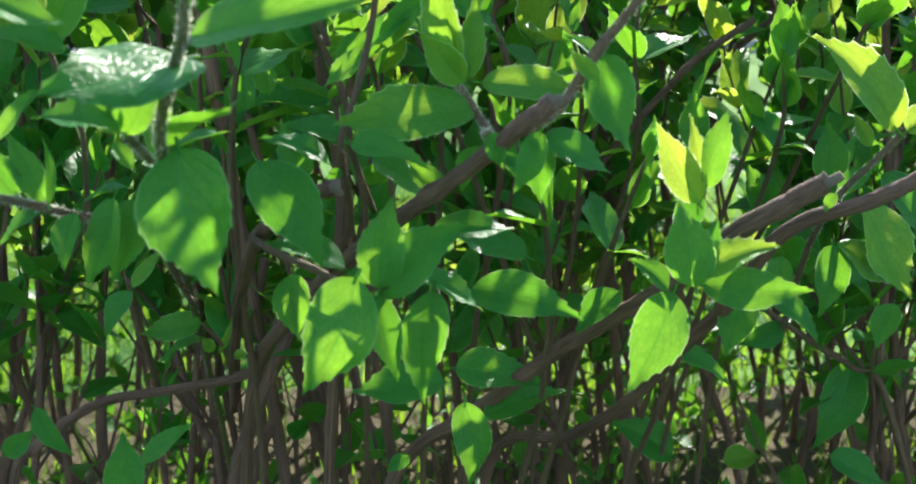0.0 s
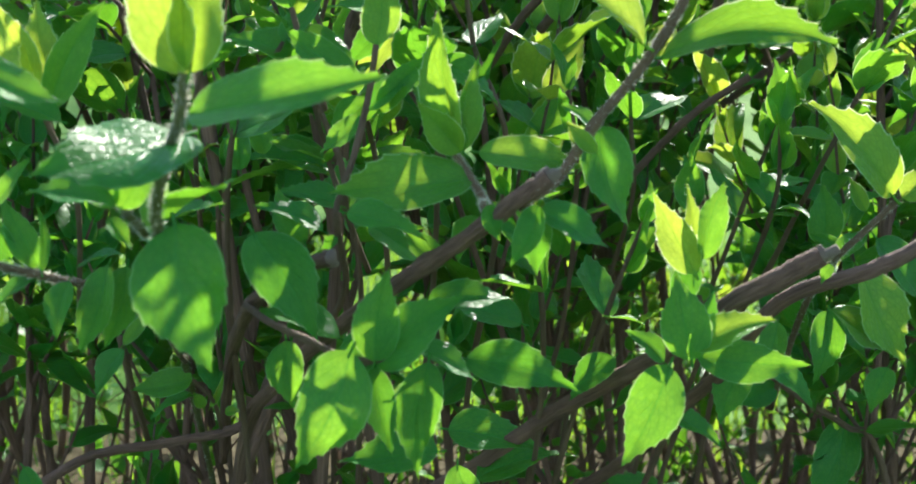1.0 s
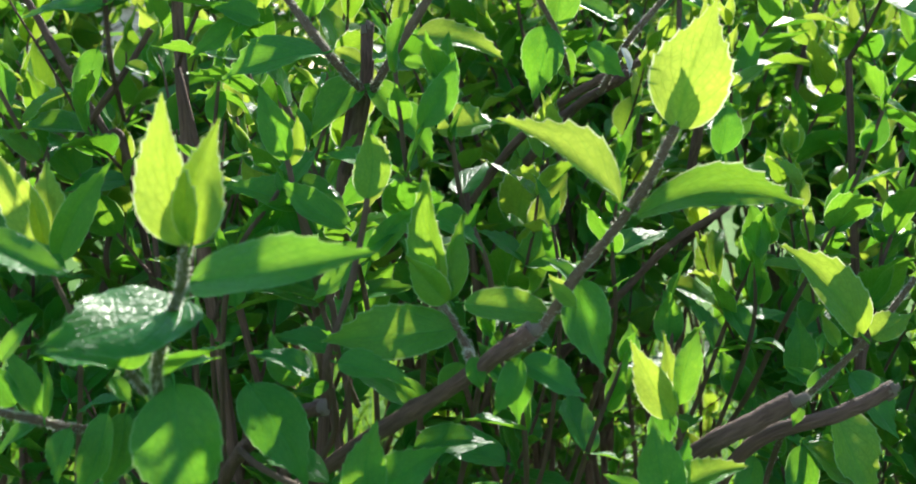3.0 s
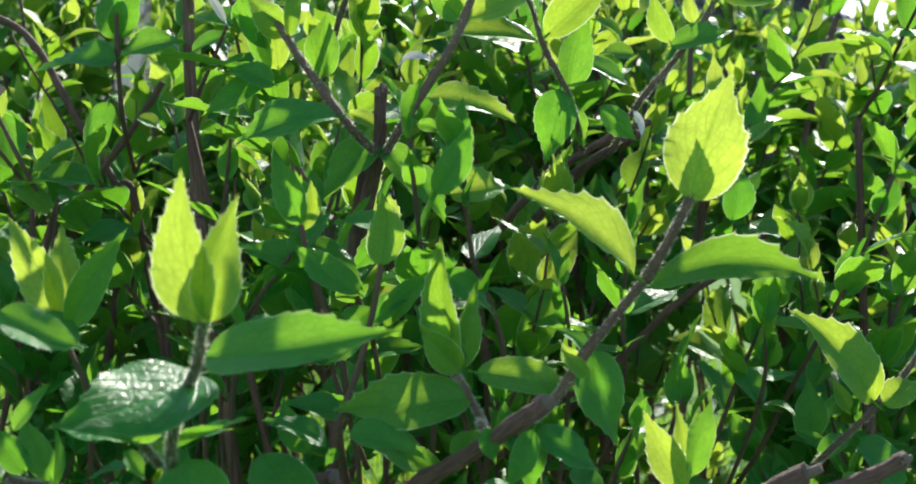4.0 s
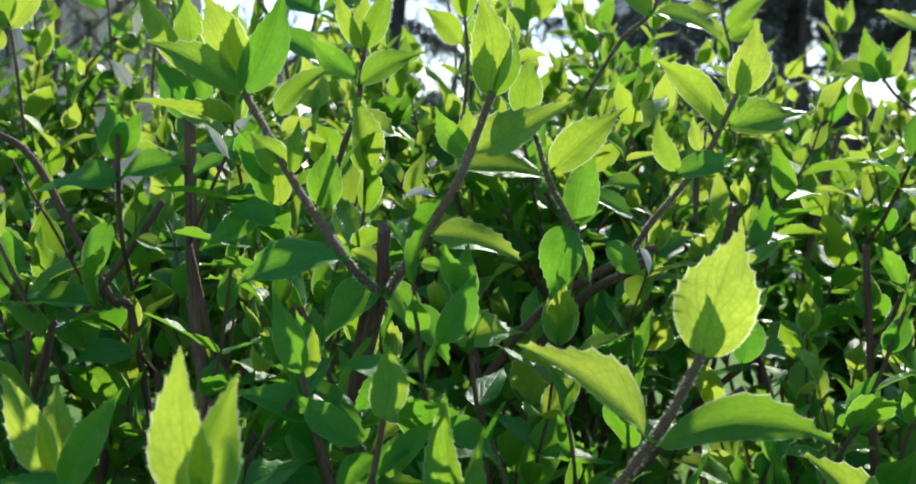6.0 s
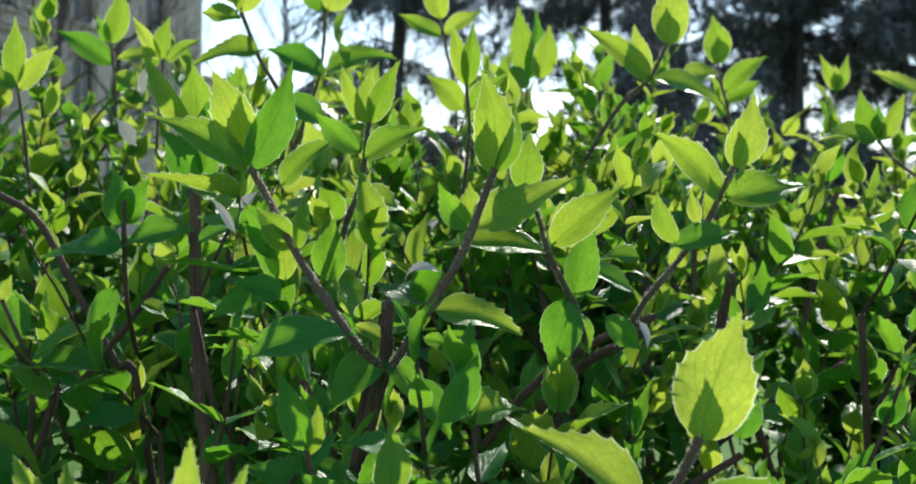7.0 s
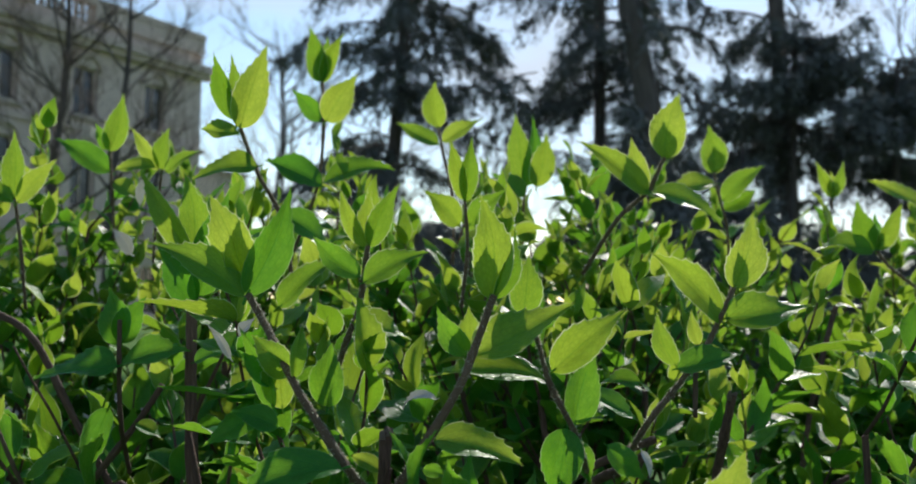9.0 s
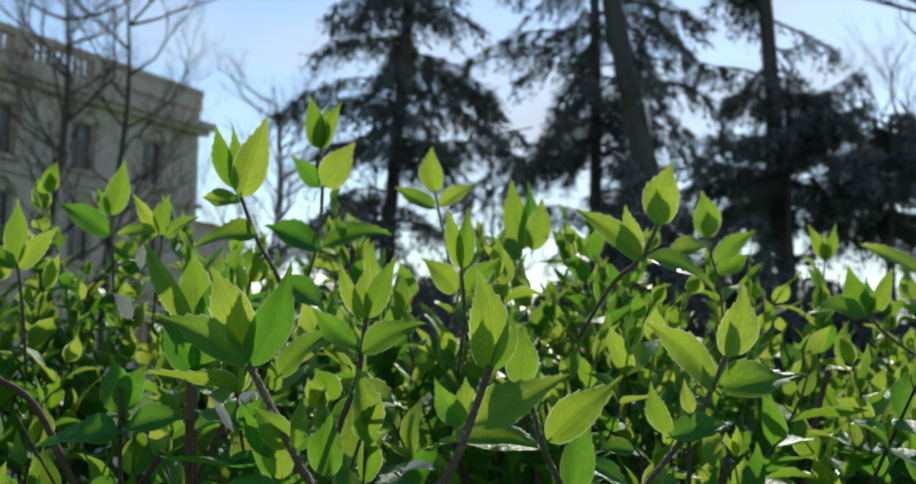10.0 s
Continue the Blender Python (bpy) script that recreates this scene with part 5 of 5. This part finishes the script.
s = stem(rear_right, [(0.265, 1.634, 1.398), (0.242, 1.634, 1.352), (0.207, 1.644, 1.318), (0.167, 1.684, 1.247)], 0.0025, 0.0028, SPROUT)
leaf(s, (0.265, 1.634, 1.397), (0.284, 1.634, 1.482), (-0.01, -1.00, 0.15), 0.54, 8, 0.45, YOUNG)
leaf(s, (0.270, 1.643, 1.400), (0.267, 1.643, 1.454), (-0.01, -1.00, 0.15), 0.53, -14, 0.55, FRESH_SHADED)
leaf(s, (0.242, 1.624, 1.350), (0.148, 1.625, 1.417), (-0.32, -0.79, 0.60), 0.30, 18, 0.35, YOUNG)
leaf(s, (0.247, 1.624, 1.351), (0.340, 1.623, 1.307), (0.18, -0.60, 0.81), 0.49, 30, 0.35, FRESH_SHADED)
leaf(s, (0.240, 1.644, 1.353), (0.223, 1.644, 1.425), (-0.31, -1.00, 0.20), 0.42, 8, 0.55, YOUNG)
s = stem(rear_right, [(0.403, 1.983, 1.417), (0.411, 1.982, 1.380), (0.429, 2.002, 1.327), (0.443, 2.031, 1.199)], 0.0019, 0.0021, SPROUT)
leaf(s, (0.403, 1.983, 1.415), (0.393, 1.983, 1.493), (-0.01, -1.00, 0.15), 0.53, -14, 0.45, FRESH_SHADED)
leaf(s, (0.408, 1.992, 1.417), (0.406, 1.992, 1.465), (-0.01, -1.00, 0.15), 0.58, 8, 0.55, YOUNG)
leaf(s, (0.417, 1.982, 1.373), (0.484, 1.982, 1.430), (0.18, -0.80, 0.61), 0.38, 18, 0.35, FRESH_SHADED)
leaf(s, (0.407, 1.983, 1.399), (0.324, 1.983, 1.386), (-0.22, -0.59, 0.80), 0.61, 18, 0.35, YOUNG)
leaf(s, (0.424, 2.002, 1.360), (0.474, 2.002, 1.393), (0.28, -0.80, 0.61), 0.53, 18, 0.35, FRESH_SHADED)
s = stem(rear_right, [(0.710, 2.380, 1.415), (0.704, 2.380, 1.314), (0.711, 2.429, 1.183)], 0.0017, 0.0019, SPROUT)
leaf(s, (0.710, 2.380, 1.417), (0.678, 2.381, 1.486), (-0.41, -1.00, 0.20), 0.31, -14, 0.55, YOUNG)
leaf(s, (0.712, 2.380, 1.417), (0.732, 2.381, 1.487), (0.39, -1.00, 0.21), 0.33, 8, 0.45, FRESH_SHADED)
leaf(s, (0.714, 2.390, 1.418), (0.710, 2.391, 1.468), (-0.01, -1.00, 0.15), 0.50, -14, 0.55, YOUNG)
leaf(s, (0.707, 2.380, 1.358), (0.675, 2.381, 1.401), (-0.01, -1.00, 0.15), 0.47, 8, 0.55)
s = stem(rear_right, [(0.632, 1.910, 1.299), (0.657, 1.910, 1.269), (0.718, 1.929, 1.231)], 0.0022, 0.0024, SPROUT)
leaf(s, (0.632, 1.910, 1.297), (0.604, 1.911, 1.374), (-0.31, -1.00, 0.20), 0.43, -14, 0.45, FRESH_SHADED)
leaf(s, (0.635, 1.910, 1.298), (0.672, 1.910, 1.369), (0.49, -1.00, 0.31), 0.40, 8, 0.55, YOUNG)
leaf(s, (0.625, 1.900, 1.297), (0.525, 1.901, 1.290), (-0.02, -0.50, 0.90), 0.54, 18, 0.35, FRESH_SHADED)
leaf(s, (0.640, 1.919, 1.300), (0.635, 1.920, 1.354), (-0.01, -1.00, 0.15), 0.44, -14, 0.55)
s = stem(rear_right, [(0.801, 2.079, 1.340), (0.840, 2.079, 1.264)], 0.0022, 0.0024, SPROUT)
leaf(s, (0.791, 2.079, 1.359), (0.675, 2.081, 1.420), (-0.12, -0.60, 0.80), 0.42, 18, 0.35, YOUNG)
s = stem(rear_right, [(0.121, 2.185, 1.408), (0.118, 2.184, 1.333), (0.113, 2.234, 1.213)], 0.0020, 0.0023, SPROUT)
leaf(s, (0.121, 2.185, 1.408), (0.102, 2.186, 1.535), (-0.31, -1.00, 0.10), 0.34, 8, 0.45, FRESH_SHADED)
leaf(s, (0.124, 2.185, 1.408), (0.132, 2.185, 1.532), (0.29, -1.00, 0.11), 0.30, -14, 0.55)
leaf(s, (0.138, 2.135, 1.403), (0.153, 2.135, 1.495), (-0.01, -1.00, 0.15), 0.43, 8, 0.55, YOUNG)
leaf(s, (0.097, 2.185, 1.403), (0.061, 2.185, 1.432), (-0.01, -1.00, 0.15), 0.38, -14, 0.45)
leaf(s, (0.119, 2.135, 1.388), (0.045, 2.135, 1.416), (-0.22, -0.59, 0.80), 0.53, 18, 0.35, FRESH_SHADED)

# tips against the sky
s = stem(rear_middle, [(-0.029, 2.154, 1.500), (-0.018, 2.159, 1.450), (-0.001, 2.166, 1.371), (0.001, 2.174, 1.271)], 0.0020, 0.0023, SPROUT)
leaf(s, (-0.029, 2.154, 1.502), (-0.035, 2.147, 1.581), (-0.02, -1.01, 0.06), 0.48, 8, 0.55, YOUNG)
leaf(s, (-0.029, 2.157, 1.474), (-0.101, 2.155, 1.509), (-0.22, -0.76, 0.63), 0.44, 18, 0.35, FRESH_SHADED)
leaf(s, (-0.021, 2.156, 1.478), (0.050, 2.151, 1.519), (0.18, -0.76, 0.64), 0.42, 18, 0.35, YOUNG)
s = stem(rear_left, [(-0.198, 1.854, 1.523), (-0.195, 1.859, 1.458), (-0.203, 1.867, 1.372), (-0.238, 1.896, 1.277), (-0.267, 1.935, 1.189)], 0.0022, 0.0024, SPROUT)
leaf(s, (-0.200, 1.854, 1.524), (-0.218, 1.847, 1.605), (-0.32, -1.00, 0.00), 0.38, -14, 0.55, FRESH_SHADED)
leaf(s, (-0.198, 1.854, 1.524), (-0.166, 1.846, 1.597), (0.58, -1.02, 0.02), 0.30, 8, 0.45, YOUNG)
leaf(s, (-0.201, 1.863, 1.527), (-0.192, 1.857, 1.592), (-0.02, -1.01, 0.06), 0.42, -14, 0.55, FRESH_SHADED)
leaf(s, (-0.191, 1.849, 1.466), (-0.146, 1.842, 1.534), (0.38, -1.03, 0.22), 0.53, 8, 0.55, YOUNG)
leaf(s, (-0.199, 1.849, 1.466), (-0.241, 1.845, 1.511), (-0.42, -0.93, 0.31), 0.44, -14, 0.45)
leaf(s, (-0.192, 1.857, 1.377), (-0.088, 1.853, 1.397), (0.07, -0.68, 0.79), 0.48, 30, 0.35, FRESH_SHADED)
leaf(s, (-0.196, 1.847, 1.372), (-0.281, 1.845, 1.407), (-0.13, -0.77, 0.73), 0.53, 40, 0.35)
s = stem(rear_left, [(-0.258, 1.494, 1.405), (-0.238, 1.498, 1.355), (-0.208, 1.502, 1.300), (-0.196, 1.529, 1.224)], 0.0023, 0.0026, SPROUT)
leaf(s, (-0.259, 1.494, 1.406), (-0.228, 1.484, 1.504), (0.38, -1.02, 0.12), 0.41, 8, 0.55, YOUNG)
leaf(s, (-0.264, 1.503, 1.417), (-0.293, 1.496, 1.496), (-0.52, -1.01, 0.10), 0.35, -14, 0.55, FRESH_SHADED)
leaf(s, (-0.260, 1.484, 1.398), (-0.303, 1.484, 1.402), (-0.13, -0.86, 0.62), 0.63, 40, 0.35, YOUNG)
leaf(s, (-0.265, 1.503, 1.414), (-0.272, 1.496, 1.495), (-0.02, -1.01, 0.06), 0.27, 8, 0.45, FRESH_SHADED)
leaf(s, (-0.237, 1.487, 1.360), (-0.317, 1.490, 1.340), (-0.13, -0.67, 0.79), 0.57, 18, 0.35, YOUNG)
leaf(s, (-0.212, 1.522, 1.308), (-0.147, 1.526, 1.253), (0.17, -0.67, 0.75), 0.46, 18, 0.35)
s = stem(rear_left, [(-0.584, 2.167, 1.451), (-0.580, 2.173, 1.390), (-0.576, 2.181, 1.300)], 0.0020, 0.0023, SPROUT)
leaf(s, (-0.585, 2.167, 1.451), (-0.562, 2.158, 1.550), (0.18, -1.01, 0.01), 0.39, -14, 0.55, FRESH_SHADED)
leaf(s, (-0.588, 2.167, 1.454), (-0.610, 2.163, 1.499), (-0.32, -1.01, 0.10), 0.43, 8, 0.55)
leaf(s, (-0.585, 2.170, 1.417), (-0.681, 2.167, 1.473), (-0.33, -0.85, 0.62), 0.40, 18, 0.35)
leaf(s, (-0.577, 2.172, 1.400), (-0.532, 2.174, 1.366), (0.17, -0.67, 0.75), 0.63, 18, 0.35, YOUNG)
leaf(s, (-0.604, 2.166, 1.474), (-0.617, 2.164, 1.494), (-0.02, -1.01, 0.06), 0.53, -14, 0.45, DRY)
s = stem(rear_left, [(-0.426, 1.849, 1.390), (-0.433, 1.855, 1.323), (-0.442, 1.881, 1.256)], 0.0019, 0.0021, SPROUT)
leaf(s, (-0.426, 1.849, 1.390), (-0.415, 1.843, 1.452), (-0.02, -1.01, 0.06), 0.41, 8, 0.55, FRESH_SHADED)
leaf(s, (-0.431, 1.849, 1.390), (-0.472, 1.844, 1.451), (-0.42, -1.02, 0.20), 0.31, -14, 0.55, YOUNG)
leaf(s, (-0.418, 1.839, 1.386), (-0.366, 1.836, 1.418), (0.18, -0.76, 0.64), 0.42, 18, 0.35, FRESH_SHADED)
leaf(s, (-0.434, 1.839, 1.392), (-0.492, 1.840, 1.388), (-0.13, -0.67, 0.74), 0.63, 18, 0.35, YOUNG)
leaf(s, (-0.474, 1.881, 1.268), (-0.503, 1.878, 1.306), (-0.22, -1.03, 0.31), 0.47, 8, 0.45, DRY)
leaf(s, (-0.462, 1.874, 1.341), (-0.450, 1.870, 1.389), (-0.22, -1.02, 0.21), 0.29, -14, 0.55, DRY)
s = stem(rear_left, [(-0.569, 1.646, 1.330), (-0.562, 1.650, 1.278), (-0.564, 1.689, 1.187)], 0.0020, 0.0023, SPROUT)
leaf(s, (-0.570, 1.646, 1.330), (-0.570, 1.638, 1.419), (-0.12, -1.00, 0.01), 0.36, 8, 0.55, FRESH_SHADED)
leaf(s, (-0.562, 1.636, 1.323), (-0.511, 1.630, 1.380), (0.38, -0.94, 0.33), 0.37, -14, 0.45, YOUNG)
leaf(s, (-0.569, 1.636, 1.324), (-0.619, 1.635, 1.348), (-0.22, -0.76, 0.63), 0.52, 18, 0.35, FRESH_SHADED)
s = stem(front_middle, [(-0.084, 1.106, 1.254), (-0.090, 1.105, 1.202), (-0.102, 1.105, 1.166), (-0.118, 1.125, 1.113)], 0.0023, 0.0026, SPROUT)
leaf(s, (-0.086, 1.106, 1.253), (-0.109, 1.106, 1.303), (-0.51, -1.00, 0.19), 0.30, 8, 0.55, YOUNG)
leaf(s, (-0.083, 1.106, 1.253), (-0.057, 1.106, 1.309), (0.49, -1.00, 0.21), 0.33, -14, 0.55, FRESH_SHADED)
leaf(s, (-0.086, 1.115, 1.254), (-0.083, 1.115, 1.304), (-0.01, -1.00, 0.15), 0.37, 8, 0.45, YOUNG)
leaf(s, (-0.086, 1.095, 1.222), (-0.029, 1.095, 1.249), (0.18, -0.80, 0.71), 0.45, 18, 0.35, FRESH_SHADED)
leaf(s, (-0.090, 1.096, 1.227), (-0.131, 1.096, 1.261), (-0.32, -0.79, 0.60), 0.44, 18, 0.35)
leaf(s, (-0.093, 1.085, 1.187), (-0.043, 1.085, 1.173), (0.18, -0.60, 0.81), 0.63, 18, 0.35, YOUNG)
leaf(s, (-0.169, 1.186, 1.199), (-0.110, 1.186, 1.247), (0.08, -0.70, 0.81), 0.41, 18, 0.35, FRESH_SHADED)
s = stem(rear_middle, [(0.006, 1.467, 1.323), (0.010, 1.472, 1.268), (0.005, 1.498, 1.200)], 0.0019, 0.0021, SPROUT)
leaf(s, (0.005, 1.467, 1.324), (-0.013, 1.461, 1.394), (-0.42, -1.00, 0.00), 0.28, -14, 0.55, YOUNG)
leaf(s, (0.007, 1.467, 1.324), (0.013, 1.460, 1.398), (0.28, -1.01, 0.02), 0.29, 8, 0.55, FRESH_SHADED)
leaf(s, (-0.000, 1.469, 1.295), (-0.042, 1.466, 1.335), (-0.32, -0.94, 0.41), 0.52, -14, 0.45, YOUNG)
leaf(s, (0.012, 1.469, 1.296), (0.054, 1.465, 1.337), (0.28, -0.86, 0.53), 0.47, 18, 0.35, FRESH_SHADED)

# low branches on the left
s = stem(rear_left, [(-0.179, 1.194, 0.660), (-0.192, 1.176, 0.630), (-0.213, 1.162, 0.611), (-0.273, 1.140, 0.606), (-0.339, 1.118, 0.601), (-0.388, 1.081, 0.574), (-0.410, 1.071, 0.531), (-0.473, 1.086, 0.232), (-0.492, 1.121, 0.020)], 0.0044, 0.0049, BARK)
leaf(s, (-0.227, 1.057, 0.694), (-0.281, 1.055, 0.685), (-0.08, -0.75, 0.79), 0.52, 30, 0.35, YOUNG)
leaf(s, (-0.227, 1.054, 0.680), (-0.264, 1.050, 0.660), (-0.08, -0.19, 0.97), 0.53, 18, 0.35)
leaf(s, (-0.221, 1.071, 0.664), (-0.231, 1.074, 0.677), (0.01, -0.94, 0.37), 0.63, 18, 0.35, YOUNG)
leaf(s, (-0.216, 1.071, 0.664), (-0.204, 1.078, 0.694), (0.61, -0.71, 0.46), 0.21, 18, 0.50, YOUNG)
leaf(s, (-0.203, 1.070, 0.659), (-0.188, 1.071, 0.661), (0.02, -0.63, 0.86), 0.63, 18, 0.35, YOUNG)
s = stem(front_left, [(-0.227, 1.057, 0.694), (-0.213, 1.072, 0.669), (-0.221, 1.143, 0.619)], 0.0016, 0.0017, SPROUT)
s = stem(front_left, [(-0.276, 1.017, 0.743), (-0.279, 1.056, 0.691), (-0.289, 1.140, 0.609)], 0.0027, 0.0030, TWIG)
leaf(s, (-0.265, 0.987, 0.745), (-0.237, 0.994, 0.777), (0.22, -0.53, 0.83), 0.31, 18, 0.35, YOUNG)
leaf(s, (-0.265, 0.986, 0.741), (-0.287, 0.978, 0.705), (-0.29, -0.77, 0.69), 0.53, 18, 0.35)
leaf(s, (-0.243, 0.837, 0.628), (-0.243, 0.849, 0.678), (0.11, -0.93, 0.41), 0.53, 18, 0.35)
leaf(s, (-0.241, 0.890, 0.636), (-0.202, 0.897, 0.664), (0.12, -0.51, 0.93), 0.40, 18, 0.35)
leaf(s, (-0.251, 0.936, 0.613), (-0.283, 0.936, 0.613), (-0.08, -0.51, 0.94), 0.63, 18, 0.35, YOUNG)
leaf(s, (-0.337, 0.946, 0.659), (-0.306, 0.938, 0.622), (0.01, -0.94, 0.37), 0.33, 18, 0.35)
leaf(s, (-0.361, 0.938, 0.624), (-0.337, 0.943, 0.645), (0.01, -0.94, 0.37), 0.53, 18, 0.35)
s = stem(rear_left, [(-0.489, 1.451, 0.628), (-0.481, 1.435, 0.554), (-0.481, 1.438, 0.480), (-0.483, 1.470, 0.200), (-0.483, 1.496, 0.020)], 0.0048, 0.0054, BARK)
s = stem(rear_middle, [(-0.155, 1.240, 0.683), (-0.179, 1.247, 0.626), (-0.213, 1.230, 0.552), (-0.242, 1.232, 0.470), (-0.286, 1.260, 0.198), (-0.297, 1.285, 0.020)], 0.0062, 0.0069, BARK)
s = stem(rear_left, [(-0.211, 1.313, 0.690), (-0.222, 1.306, 0.616), (-0.205, 1.287, 0.531), (-0.234, 1.288, 0.446), (-0.277, 1.315, 0.186), (-0.286, 1.340, 0.020)], 0.0053, 0.0059, BARK)
s = stem(rear_left, [(-0.329, 1.387, 0.566), (-0.304, 1.369, 0.488), (-0.276, 1.374, 0.419), (-0.230, 1.406, 0.173), (-0.222, 1.432, 0.020)], 0.0048, 0.0054, BARK)
s = stem(rear_left, [(-0.190, 1.339, 0.579), (-0.166, 1.319, 0.491), (-0.151, 1.326, 0.428), (-0.120, 1.362, 0.176), (-0.114, 1.388, 0.020)], 0.0057, 0.0064, BARK)
s = stem(rear_right, [(0.292, 1.205, 0.654), (0.337, 1.198, 0.622), (0.382, 1.212, 0.591), (0.426, 1.232, 0.545), (0.521, 1.298, 0.248), (0.551, 1.332, 0.020)], 0.0031, 0.0035, TWIG)
leaf(s, (0.309, 1.201, 0.637), (0.263, 1.197, 0.621), (0.01, -0.94, 0.37), 0.52, 18, 0.35)
leaf(s, (0.391, 1.241, 0.586), (0.348, 1.222, 0.500), (-0.09, -0.86, 0.71), 0.44, 18, 0.35)
leaf(s, (0.397, 1.239, 0.575), (0.438, 1.239, 0.574), (0.12, -0.41, 0.91), 0.53, 18, 0.35)
leaf(s, (0.338, 1.126, 0.533), (0.392, 1.120, 0.505), (0.12, -0.63, 0.86), 0.53, 18, 0.35)
leaf(s, (0.222, 1.314, 0.459), (0.153, 1.322, 0.497), (-0.09, -0.86, 0.71), 0.53, 18, 0.35)
leaf(s, (0.289, 1.360, 0.432), (0.335, 1.361, 0.437), (0.02, -0.63, 0.86), 0.63, 18, 0.35, YOUNG)

# leafy side shoots between the front canes and the body of the hedge
rng = random.Random(5)
for k in range(16):
    x, y, z = -0.26 + 0.6 * ((k * 7) % 16 + rng.random()) / 16, rng.uniform(0.9, 1.16), rng.uniform(0.72, 0.92)
    home = front_left if x < -0.1 else front_middle if x < 0.15 else front_right
    line, leaves = grow(rng, (x, y, z), (rng.uniform(-0.5, 0.5), rng.uniform(-0.3, 0.3), 1.0), rng.uniform(0.12, 0.2), False, 0.038, 0.066)
    foot = [(x * 0.95 - 0.01, y + 0.08, z - 0.12), (x * 0.9 - 0.03, y + 0.2, z - 0.32), (x * 0.85 - 0.05, y + 0.28, 0.02)]
    s = stem(home, [*[tuple(q) for q in line[::-1][::2]], *foot], 0.0016, 0.003, TWIG)
    for base, tip, face, _ in leaves:
        leaf(s, base, tip, face, rng.choice((0.4, 0.5, 0.55)), rng.choice((10, 20, 40)), rng.choice((0.2, 0.4)))
